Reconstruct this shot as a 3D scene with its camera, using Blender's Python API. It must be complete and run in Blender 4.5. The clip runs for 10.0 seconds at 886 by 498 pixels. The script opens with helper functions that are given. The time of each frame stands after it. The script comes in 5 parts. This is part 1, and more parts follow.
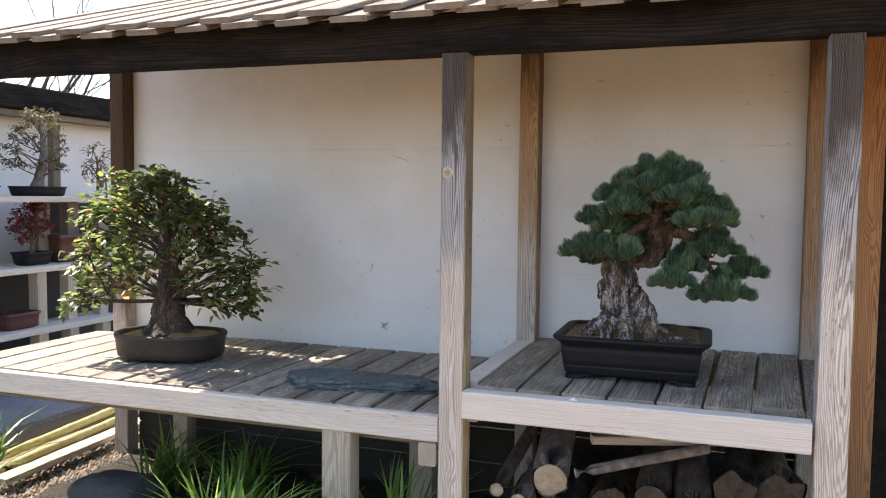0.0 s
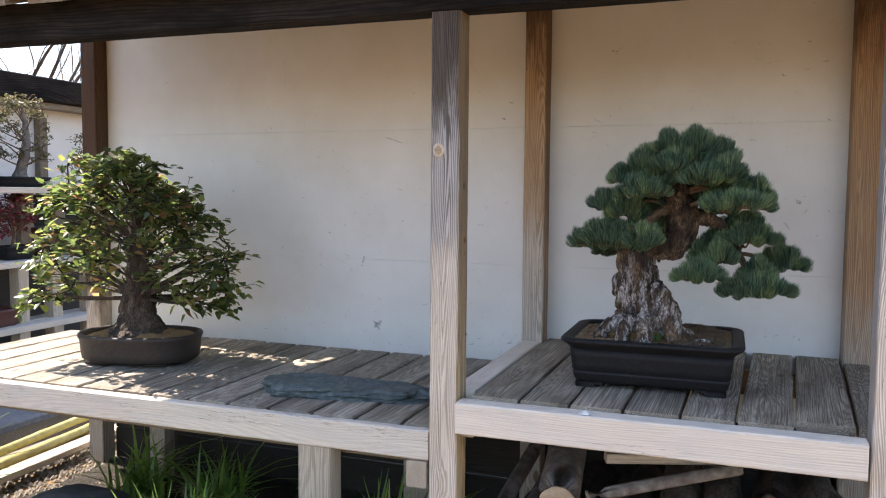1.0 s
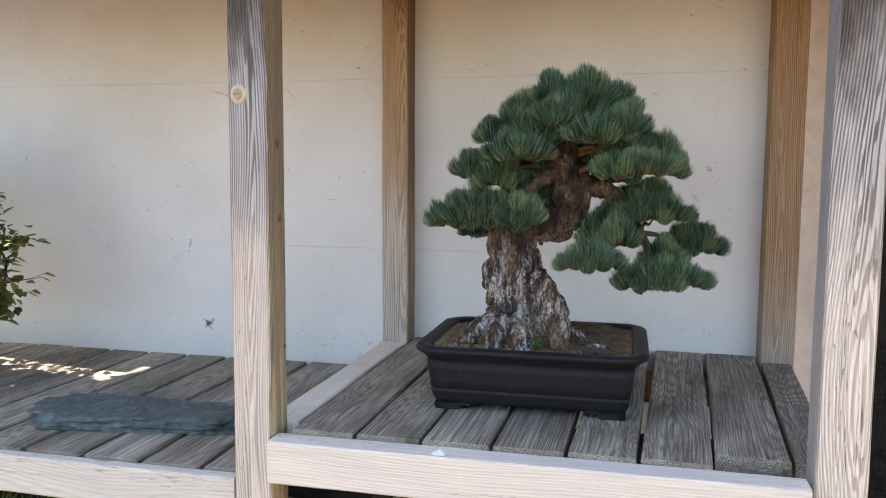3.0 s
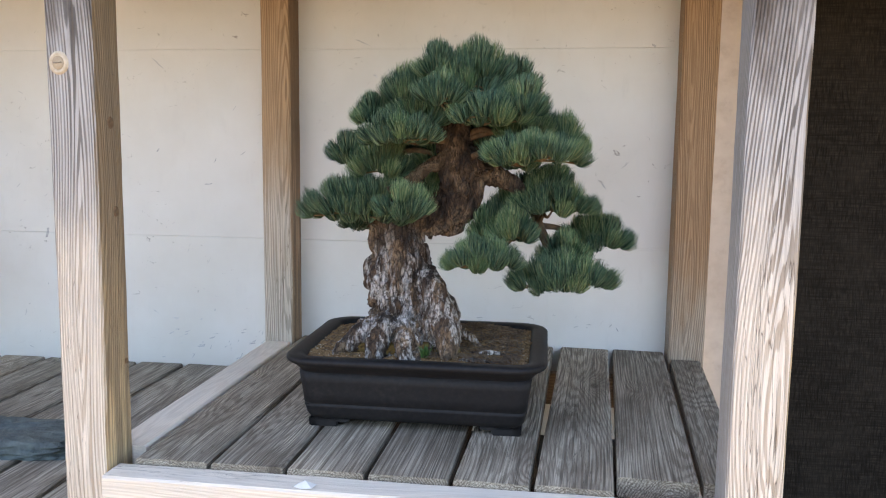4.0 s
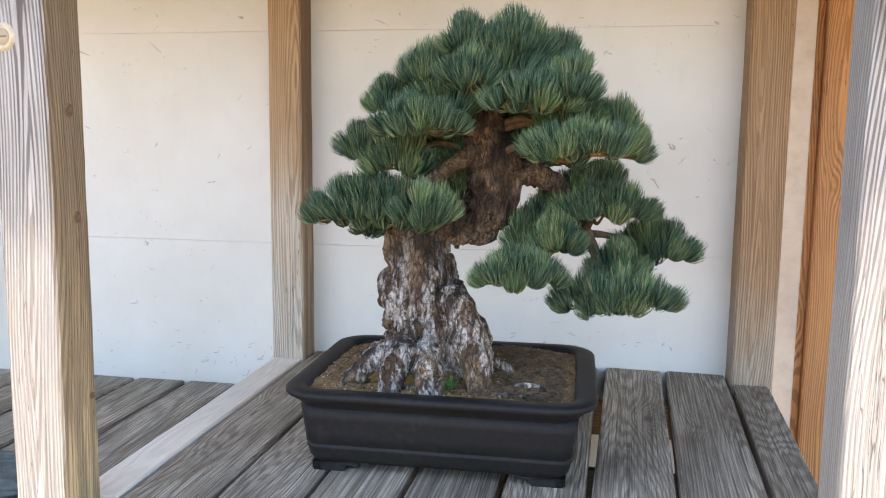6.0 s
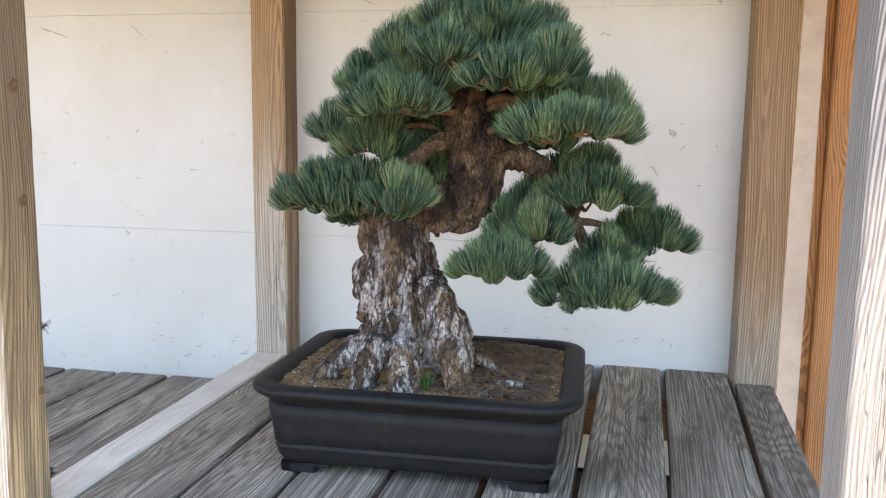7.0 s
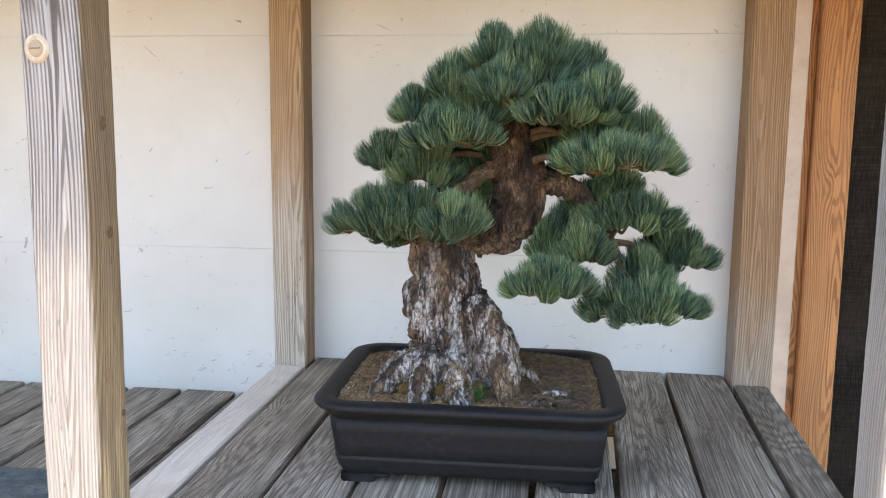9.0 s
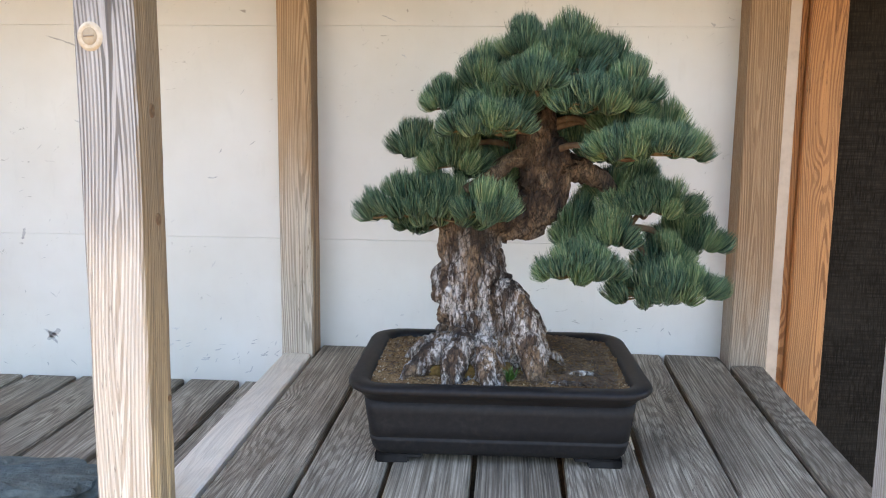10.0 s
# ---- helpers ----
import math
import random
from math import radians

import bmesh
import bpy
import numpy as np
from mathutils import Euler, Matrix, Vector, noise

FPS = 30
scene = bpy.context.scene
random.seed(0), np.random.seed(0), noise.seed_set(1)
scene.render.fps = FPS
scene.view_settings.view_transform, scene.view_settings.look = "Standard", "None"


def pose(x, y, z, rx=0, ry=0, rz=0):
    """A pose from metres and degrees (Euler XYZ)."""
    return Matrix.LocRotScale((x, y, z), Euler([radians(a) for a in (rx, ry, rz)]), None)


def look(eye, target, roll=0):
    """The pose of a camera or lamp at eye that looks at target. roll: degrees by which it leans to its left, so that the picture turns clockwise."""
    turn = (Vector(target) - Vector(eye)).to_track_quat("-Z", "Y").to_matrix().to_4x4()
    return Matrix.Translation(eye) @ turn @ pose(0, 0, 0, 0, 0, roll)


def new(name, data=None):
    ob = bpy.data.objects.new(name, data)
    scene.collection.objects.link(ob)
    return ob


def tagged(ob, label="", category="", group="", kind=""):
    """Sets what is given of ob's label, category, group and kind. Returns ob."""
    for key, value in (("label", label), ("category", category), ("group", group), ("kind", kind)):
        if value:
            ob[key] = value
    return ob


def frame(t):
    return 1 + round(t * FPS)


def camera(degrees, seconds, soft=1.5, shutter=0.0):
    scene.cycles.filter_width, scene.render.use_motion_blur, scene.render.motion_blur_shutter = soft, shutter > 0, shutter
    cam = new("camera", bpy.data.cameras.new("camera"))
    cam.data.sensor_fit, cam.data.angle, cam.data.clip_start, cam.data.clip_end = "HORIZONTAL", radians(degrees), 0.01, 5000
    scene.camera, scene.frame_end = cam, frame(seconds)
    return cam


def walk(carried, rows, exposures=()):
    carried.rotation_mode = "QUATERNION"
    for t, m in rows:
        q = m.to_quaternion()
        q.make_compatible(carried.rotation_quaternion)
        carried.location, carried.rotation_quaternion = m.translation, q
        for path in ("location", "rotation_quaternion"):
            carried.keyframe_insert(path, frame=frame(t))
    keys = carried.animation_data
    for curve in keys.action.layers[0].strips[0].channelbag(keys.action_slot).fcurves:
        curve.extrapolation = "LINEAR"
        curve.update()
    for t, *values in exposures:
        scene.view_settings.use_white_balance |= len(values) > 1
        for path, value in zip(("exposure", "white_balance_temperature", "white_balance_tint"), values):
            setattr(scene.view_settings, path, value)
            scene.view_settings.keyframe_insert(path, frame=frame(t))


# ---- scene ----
cam = camera(57.10, 10.0, 1.1)
ROWS = [
    (0.0, 0.0644, -0.3736, 1.4535, 19.20, -3.72, -0.61),
    (0.5, 0.0243, -0.1772, 1.4303, 19.90, -3.98, -0.50),
    (1.0, 0.0083, -0.0014, 1.4118, 20.15, -4.05, -0.43),
    (1.5, -0.0001, 0.2100, 1.4085, 20.16, -4.50, -0.35),
    (2.0, 0.0004, 0.3707, 1.3910, 19.85, -4.69, -0.37),
    (2.5, 0.0008, 0.5283, 1.3898, 17.77, -5.22, -0.41),
    (3.0, -0.0010, 0.6605, 1.3753, 13.57, -5.56, -0.35),
    (3.2, 0.0064, 0.7063, 1.3776, 11.67, -5.76, -0.29),
    (4.3, 0.0470, 0.9652, 1.3988, 7.93, -7.53, -0.80),
    (4.5, 0.0406, 0.9935, 1.4005, 8.28, -7.64, -0.79),
    (5.0, 0.0083, 1.0995, 1.3971, 9.53, -7.78, -0.83),
    (5.2, 0.0003, 1.1326, 1.3850, 10.00, -7.61, -0.67),
    (6.3, 0.0156, 1.2208, 1.3891, 10.38, -7.49, -0.65),
    (6.5, 0.0321, 1.2523, 1.3828, 10.57, -7.83, -0.67),
    (7.0, 0.0494, 1.2895, 1.3637, 11.18, -7.78, -0.74),
    (7.5, 0.0030, 1.2852, 1.3612, 13.24, -7.68, -0.86),
    (8.0, -0.0836, 1.2503, 1.3761, 13.81, -7.68, -0.92),
    (8.5, -0.1199, 1.2106, 1.4035, 11.29, -7.63, -0.76),
    (9.0, -0.1252, 1.1680, 1.4140, 6.94, -7.78, -0.61),
    (9.5, -0.1780, 1.1480, 1.4067, 4.34, -8.16, -0.66),
    (10.0, -0.2607, 1.1138, 1.4060, 3.67, -8.28, -0.65),
]
EXPOSURES = [(0.0, 1.57, 6880, 16), (1.0, 1.64, 6880, 16), (2.0, 1.74, 6950, 16), (2.5, 1.96, 7000, 15), (3.0, 2.06, 7050, 15), (4.5, 2.45, 7200, 14), (7.5, 2.68, 7250, 14), (10.0, 2.62, 7250, 14)]
walk(cam, [(t, pose(x, y, z, 90 + pitch, roll, yaw)) for t, x, y, z, yaw, pitch, roll in ROWS], EXPOSURES)

# ---- light ----
SUN_EL, SUN_AZ = 51.0, 171.0  # degrees; azimuth of the sun counted from +x towards +y
world = bpy.data.worlds.new("sky")
scene.world = world
world.use_nodes = True
wn = world.node_tree
sky = wn.nodes.new("ShaderNodeTexSky")
sky.sky_type = "NISHITA"
sky.sun_disc = False
sky.ozone_density = 1.8
sky.sun_elevation = radians(SUN_EL)
sky.sun_rotation = radians(90 - SUN_AZ)
wn.links.new(sky.outputs[0], wn.nodes["Background"].inputs[0])
wn.nodes["Background"].inputs[1].default_value = 0.14
sun_data = bpy.data.lights.new("sun", "SUN")
sun_data.energy, sun_data.angle, sun_data.color = 5.0, radians(0.6), (1.0, 0.94, 0.86)
sun = new("sun", sun_data)
ce = math.cos(radians(SUN_EL))
sun_from = Vector((ce * math.cos(radians(SUN_AZ)), ce * math.sin(radians(SUN_AZ)), math.sin(radians(SUN_EL))))
sun.matrix_basis = look(sun_from * 30, (0, 0, 0))


# ---- node helpers ----
class Nodes:
    def __init__(self, name):
        self.mat = bpy.data.materials.new(name)
        self.mat.use_nodes = True
        self.tree = self.mat.node_tree
        self.bsdf = self.tree.nodes["Principled BSDF"]

    def add(self, kind, **props):
        node = self.tree.nodes.new("ShaderNode" + kind)
        for key, value in props.items():
            setattr(node, key, value)
        return node

    def put(self, socket, value):
        if isinstance(value, bpy.types.NodeSocket):
            self.tree.links.new(value, socket)
        elif value is not None:
            socket.default_value = value

    def math(self, op, a, b=None, clamp=False):
        node = self.add("Math", operation=op, use_clamp=clamp)
        self.put(node.inputs[0], a)
        self.put(node.inputs[1], b)
        return node.outputs[0]

    def vmath(self, op, a, b=None):
        node = self.add("VectorMath", operation=op)
        self.put(node.inputs[0], a)
        self.put(node.inputs[1], b)
        return node.outputs[0]

    def coords(self, scale=(1, 1, 1), shift=None, which="Object"):
        out = self.add("TexCoord").outputs[which]
        if shift is not None:
            out = self.vmath("ADD", out, shift)
        return self.vmath("MULTIPLY", out, scale)

    def noise(self, vec, scale, detail=4.0, rough=0.55, distort=0.0):
        node = self.add("TexNoise")
        self.put(node.inputs["Vector"], vec)
        for key, value in (("Scale", scale), ("Detail", detail), ("Roughness", rough), ("Distortion", distort)):
            node.inputs[key].default_value = value
        return node.outputs[0]

    def voronoi(self, vec, scale, feature="F1", rand=1.0):
        node = self.add("TexVoronoi", feature=feature)
        self.put(node.inputs["Vector"], vec)
        node.inputs["Scale"].default_value = scale
        node.inputs["Randomness"].default_value = rand
        return node.outputs[0]

    def ramp(self, fac, stops, ease="LINEAR"):
        node = self.add("ValToRGB")
        node.color_ramp.interpolation = ease
        els = node.color_ramp.elements
        while len(els) < len(stops):
            els.new(0.5)
        for el, (pos, col) in zip(els, stops):
            el.position = pos
            el.color = (*col, 1) if isinstance(col, tuple) else (col, col, col, 1)
        self.put(node.inputs[0], fac)
        return node.outputs[0]

    def mix(self, fac, a, b, blend="MIX"):
        node = self.add("Mix", data_type="RGBA", blend_type=blend)
        self.put(node.inputs[0], fac)
        self.put(node.inputs[6], (*a, 1) if isinstance(a, tuple) else a)
        self.put(node.inputs[7], (*b, 1) if isinstance(b, tuple) else b)
        return node.outputs[2]

    def rand(self):
        return self.add("ObjectInfo").outputs["Random"]

    def island(self):
        return self.add("NewGeometry").outputs["Random Per Island"]

    def finish(self, colour, rough=0.7, height=None, bump=0.4, dist=0.002, **others):
        self.put(self.bsdf.inputs["Base Color"], (*colour, 1) if isinstance(colour, tuple) else colour)
        self.put(self.bsdf.inputs["Roughness"], rough)
        for key, value in others.items():
            self.put(self.bsdf.inputs[key.replace("_", " ")], value)
        if height is not None:
            node = self.add("Bump")
            node.inputs["Strength"].default_value = bump
            node.inputs["Distance"].default_value = dist
            self.put(node.inputs["Height"], height)
            self.tree.links.new(node.outputs[0], self.bsdf.inputs["Normal"])
        return self.mat


def wood(name, pale, dark, stain, ring=42.0, contrast=0.6, stain_amount=0.5, silver=None, bump=0.5, rough=0.75, warp=10.0, fibres=0.45, shine=0.4, side=None, lines=0.5, vary=0.28, lee=None):
    """Weathered sawn timber, grain along the object's own x. silver: rows of (colour, from x, to x) along its length,
    bleached, or dark with stain and eaves shade.
    """
    n = Nodes(name)
    r = n.rand()
    shift = n.add("CombineXYZ")
    n.put(shift.inputs[0], n.math("MULTIPLY", r, 91.0))
    n.put(shift.inputs[1], n.math("MULTIPLY", n.math("SUBTRACT", n.math("FRACT", n.math("MULTIPLY", r, 17.3)), 0.5), 0.10))
    n.put(shift.inputs[2], n.math("ADD", n.math("MULTIPLY", n.math("FRACT", n.math("MULTIPLY", r, 7.9)), 0.07), 0.035))
    base = n.coords((0.14, 1, 1), shift.outputs[0])
    knots = n.math("POWER", n.math("SUBTRACT", 1.0, n.voronoi(n.vmath("MULTIPLY", base, (3.4, 1.0, 1.0)), 5.5), True), 9.0)
    base2 = n.add("CombineXYZ")
    sep = n.add("SeparateXYZ")
    n.put(sep.inputs[0], base)
    n.put(base2.inputs[0], sep.outputs[0])
    # the heart of the tree wanders along the timber, which opens the grain into arches
    wander = n.vmath("MULTIPLY", base, (1, 0, 0))
    n.put(base2.inputs[1], n.math("ADD", sep.outputs[1], n.math("MULTIPLY", n.math("SUBTRACT", n.noise(wander, 9.0, 0.0), 0.5), 0.12)))
    heart = n.math("MULTIPLY", n.math("SUBTRACT", n.noise(n.vmath("ADD", wander, (5.0, 3.0, 0)), 11.0, 0.0), 0.5), 0.08)
    uneven = n.math("MULTIPLY", n.math("SUBTRACT", n.noise(n.vmath("MULTIPLY", base, (0.12, 1, 1)), 75.0, 1.0), 0.5), 0.012)
    n.put(base2.inputs[2], n.math("ADD", n.math("ADD", sep.outputs[2], heart), n.math("ADD", n.math("MULTIPLY", knots, 0.05), uneven)))
    wave = n.add("TexWave", wave_type="RINGS", rings_direction="X", wave_profile="SIN")
    n.put(wave.inputs["Vector"], base2.outputs[0])
    for key, value in (("Scale", ring), ("Distortion", warp), ("Detail", 1.3), ("Detail Scale", 0.32), ("Detail Roughness", 0.45)):
        wave.inputs[key].default_value = value
    late = n.ramp(wave.outputs[1], [(0.0, 1.0), (0.28, 0.95), (0.50, 0.12), (1.0, 0.0)])
    strength = n.ramp(n.noise(n.vmath("MULTIPLY", base, (0.45, 1, 1)), 26.0, 2.0, 0.5), [(0.28, 0.45), (0.60, 1.0)])
    late = n.math("MULTIPLY", late, strength)
    fibre = n.noise(n.vmath("MULTIPLY", base, (0.09, 1, 1)), 330.0, 5.0, 0.65)
    blotch = n.noise(n.vmath("MULTIPLY", base, (2.2, 1, 1)), 11.0, 5.0, 0.65)
    col = n.mix(n.math("MULTIPLY", late, contrast), pale, dark)
    col = n.mix(n.math("MULTIPLY", n.ramp(blotch, [(0.40, 0.0), (0.66, 1.0)]), stain_amount), col, stain)
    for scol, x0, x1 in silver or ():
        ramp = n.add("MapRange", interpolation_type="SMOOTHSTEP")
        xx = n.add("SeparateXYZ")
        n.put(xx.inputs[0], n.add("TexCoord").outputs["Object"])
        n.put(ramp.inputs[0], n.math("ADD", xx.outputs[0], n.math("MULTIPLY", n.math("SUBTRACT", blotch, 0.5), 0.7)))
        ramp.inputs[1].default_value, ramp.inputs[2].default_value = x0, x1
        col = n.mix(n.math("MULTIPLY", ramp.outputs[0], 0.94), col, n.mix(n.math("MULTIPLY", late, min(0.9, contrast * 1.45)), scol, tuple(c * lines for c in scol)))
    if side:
        # the face turned towards +y of the timber kept more of its brown; on rear posts it also carries shading
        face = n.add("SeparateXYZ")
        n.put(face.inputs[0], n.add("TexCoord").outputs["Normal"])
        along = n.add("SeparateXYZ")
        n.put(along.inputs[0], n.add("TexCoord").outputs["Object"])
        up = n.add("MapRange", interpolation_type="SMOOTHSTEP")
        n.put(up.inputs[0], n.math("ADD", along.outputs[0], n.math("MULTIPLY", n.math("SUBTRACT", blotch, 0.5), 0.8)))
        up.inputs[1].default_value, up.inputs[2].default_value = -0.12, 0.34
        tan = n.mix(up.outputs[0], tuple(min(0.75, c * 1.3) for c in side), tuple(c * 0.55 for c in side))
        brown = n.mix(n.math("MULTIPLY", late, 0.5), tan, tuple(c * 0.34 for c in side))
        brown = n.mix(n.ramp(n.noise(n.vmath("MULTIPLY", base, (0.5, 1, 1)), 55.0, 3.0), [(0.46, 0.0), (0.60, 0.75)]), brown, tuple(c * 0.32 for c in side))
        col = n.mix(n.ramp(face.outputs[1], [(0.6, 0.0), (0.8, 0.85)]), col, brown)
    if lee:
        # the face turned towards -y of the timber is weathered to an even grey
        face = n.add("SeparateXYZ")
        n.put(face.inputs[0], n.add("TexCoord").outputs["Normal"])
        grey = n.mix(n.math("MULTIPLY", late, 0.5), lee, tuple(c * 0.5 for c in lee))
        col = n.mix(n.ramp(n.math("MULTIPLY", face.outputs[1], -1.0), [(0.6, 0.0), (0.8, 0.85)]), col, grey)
    col = n.mix(n.ramp(fibre, [(0.36, fibres), (0.58, 0.0)]), col, tuple(c * 0.55 for c in dark))
    checks = n.noise(n.vmath("MULTIPLY", base, (0.3, 1, 1)), 70.0, 3.0, 0.5)
    crack = n.ramp(n.math("ABSOLUTE", n.math("SUBTRACT", checks, 0.52)), [(0.0, 1.0), (0.009, 0.0)])
    where = n.ramp(n.noise(base, 9.0, 2.0), [(0.48, 0.0), (0.6, 1.0)])
    crack = n.math("MULTIPLY", crack, where)
    col = n.mix(n.math("MULTIPLY", crack, 0.8), col, tuple(c * 0.3 for c in dark))
    col = n.mix(n.ramp(knots, [(0.45, 0.0), (0.62, 0.75)]), col, tuple(c * 0.55 for c in dark))
    tone = n.math("ADD", 1.0 - vary / 2, n.math("MULTIPLY", n.math("FRACT", n.math("MULTIPLY", r, 31.7)), vary))
    hsv = n.add("HueSaturation")
    n.put(hsv.inputs["Color"], col)
    n.put(hsv.inputs["Value"], tone)
    height = n.math("SUBTRACT", n.math("SUBTRACT", n.math("MULTIPLY", n.math("SUBTRACT", 1.0, late), 0.8), n.math("MULTIPLY", crack, 0.8)), n.math("MULTIPLY", n.ramp(fibre, [(0.3, 1.0), (0.6, 0.0)]), 0.5))
    return n.finish(hsv.outputs[0], rough, height, bump, 0.0025, Specular_IOR_Level=shine)


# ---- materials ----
# the dark last row of a post is stain plus eaves shade in the colour
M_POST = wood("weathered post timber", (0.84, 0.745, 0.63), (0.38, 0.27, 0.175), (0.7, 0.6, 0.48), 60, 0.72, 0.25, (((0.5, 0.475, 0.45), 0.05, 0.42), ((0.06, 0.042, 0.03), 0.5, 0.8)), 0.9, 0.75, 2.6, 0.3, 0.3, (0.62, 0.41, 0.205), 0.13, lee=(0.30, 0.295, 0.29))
# the side colour here darkens the rear post's flank as shading
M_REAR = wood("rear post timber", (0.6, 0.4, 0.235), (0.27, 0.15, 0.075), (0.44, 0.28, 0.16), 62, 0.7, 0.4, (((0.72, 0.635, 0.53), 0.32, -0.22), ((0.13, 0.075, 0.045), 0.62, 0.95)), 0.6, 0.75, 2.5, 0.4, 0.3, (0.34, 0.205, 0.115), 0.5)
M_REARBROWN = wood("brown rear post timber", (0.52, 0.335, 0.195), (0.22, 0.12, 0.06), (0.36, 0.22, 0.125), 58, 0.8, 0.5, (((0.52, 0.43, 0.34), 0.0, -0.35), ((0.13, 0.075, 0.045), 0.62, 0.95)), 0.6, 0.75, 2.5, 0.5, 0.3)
# stain and shade together make this post so much darker than M_REAR
M_REARDARK = wood("rear post timber dark with stain and shade", (0.15, 0.085, 0.05), (0.06, 0.034, 0.02), (0.09, 0.052, 0.032), 54, 0.75, 0.5, (((0.66, 0.57, 0.47), -0.25, -0.5),), 0.6, 0.8, 9.0, 0.4, 0.2)
M_RAIL = wood("bleached rail timber", (0.78, 0.69, 0.575), (0.54, 0.45, 0.35), (0.6, 0.57, 0.52), 46, 0.32, 0.45, None, 0.4, 0.75, 3.0, 0.22)
M_DECK = wood("grey deck plank timber", (0.62, 0.55, 0.445), (0.18, 0.145, 0.108), (0.2, 0.165, 0.125), 66, 0.7, 0.75, None, 0.6, 0.78, 1.4, 0.85, 0.3, None, 0.5, 0.55)
# browner planks, also coloured a little darker for the dimmer right-hand bay
M_DECKBROWN = wood("brown grey deck timber dimmed for shade", (0.56, 0.485, 0.38), (0.16, 0.122, 0.086), (0.175, 0.138, 0.100), 66, 0.7, 0.75, None, 0.6, 0.78, 1.4, 0.85, 0.3, None, 0.5, 0.55)
M_BEAM = wood("dark stained beam timber", (0.034, 0.026, 0.021), (0.006, 0.005, 0.0045), (0.004, 0.0035, 0.0035), 36, 0.7, 0.9, None, 0.6, 0.85, 10.0, 0.4, 0.15)
M_ROOF = wood("roof board timber", (0.37, 0.29, 0.21), (0.16, 0.12, 0.085), (0.14, 0.11, 0.085), 46, 0.6, 0.7, None, 0.5, 0.75, 3.0)
M_CEDAR = wood("red brown cedar timber", (0.68, 0.33, 0.135), (0.26, 0.105, 0.042), (0.42, 0.21, 0.09), 60, 0.8, 0.4, None, 0.6, 0.7, 3.0, 0.3)
M_LEG = wood("bench leg timber", (0.62, 0.53, 0.41), (0.3, 0.23, 0.17), (0.4, 0.36, 0.3), 50, 0.6, 0.4, None, 0.5)
# near black so that boarding under benches and shelves reads as shade
M_DARKWOOD = wood("boarding darkened for shade", (0.05, 0.042, 0.033), (0.02, 0.017, 0.014), (0.03, 0.026, 0.02), 40, 0.6, 0.5)
# about half as bright as M_LEG, with shade put into the colour
M_SHADY = wood("timber toned down for shade", (0.30, 0.24, 0.17), (0.14, 0.10, 0.07), (0.12, 0.10, 0.08), 34, 0.6, 0.5, None, 0.4)


def wall_paint():
    n = Nodes("white painted boarding")
    c = n.coords((1, 1, 1))
    big = n.noise(c, 1.6, 5, 0.6)
    fine = n.noise(n.vmath("MULTIPLY", c, (1, 1, 0.25)), 45, 4, 0.6)
    col = n.mix(n.ramp(big, [(0.35, 0.0), (0.7, 1.0)]), (0.80, 0.785, 0.75), (0.68, 0.65, 0.59))
    col = n.mix(n.ramp(fine, [(0.25, 0.25), (0.42, 0.0)]), col, (0.66, 0.64, 0.60))
    marks = n.noise(n.vmath("MULTIPLY", c, (1.0, 1.0, 1.7)), 24, 6, 0.72, 1.2)
    spread = n.noise(c, 3.1, 3, 0.5)
    mask = n.math("MULTIPLY", n.ramp(marks, [(0.645, 0.0), (0.665, 1.0)]), n.ramp(spread, [(0.50, 0.0), (0.60, 1.0)]))
    col = n.mix(n.math("MULTIPLY", mask, 0.7), col, (0.24, 0.21, 0.18))
    tilt = n.add("VectorRotate", rotation_type="Y_AXIS")
    n.put(tilt.inputs["Vector"], c)
    tilt.inputs["Angle"].default_value = 0.7
    scratch = n.noise(n.vmath("MULTIPLY", tilt.outputs[0], (1, 1, 5.0)), 26, 5, 0.7, 0.6)
    smask = n.math("MULTIPLY", n.ramp(scratch, [(0.665, 0.0), (0.69, 1.0)]), n.ramp(n.noise(c, 4.7, 3, 0.5), [(0.53, 0.0), (0.62, 1.0)]))
    col = n.mix(n.math("MULTIPLY", smask, 0.55), col, (0.27, 0.26, 0.26))
    height = n.math("ADD", n.math("MULTIPLY", fine, 0.5), n.noise(c, 12, 4))
    return n.finish(col, 0.62, height, 0.15, 0.003)


def speckled(name, cols, scale, rough=0.8, bump=0.5, dist=0.004, scale2=4.0, **others):
    n = Nodes(name)
    c = n.coords()
    a = n.noise(c, scale, 6, 0.65)
    b = n.noise(c, scale2, 4, 0.6)
    col = n.ramp(a, [(0.3, cols[0]), (0.5, cols[1]), (0.7, cols[2])])
    col = n.mix(n.ramp(b, [(0.4, 0.0), (0.7, 0.6)]), col, cols[0])
    return n.finish(col, rough, a, bump, dist, **others)


M_WALL = wall_paint()
M_POT = speckled("matt dark brown stoneware", ((0.011, 0.0108, 0.0116), (0.0165, 0.0155, 0.0162), (0.027, 0.0245, 0.0235)), 90, 0.55, 0.12, 0.001, 6.0, Specular_IOR_Level=0.2)
M_POT2 = speckled("brown oval stoneware", ((0.024, 0.017, 0.013), (0.034, 0.024, 0.018), (0.05, 0.037, 0.028)), 60, 0.6, 0.15, 0.001, 6.0)
M_SOIL = speckled("granular brown soil", ((0.15, 0.082, 0.032), (0.30, 0.172, 0.07), (0.46, 0.30, 0.145)), 230, 0.95, 1.0, 0.004, 14.0)
M_SLATE = speckled("blue green slate", ((0.045, 0.062, 0.064), (0.09, 0.118, 0.116), (0.17, 0.205, 0.195)), 42, 0.6, 1.0, 0.01, 12.0)
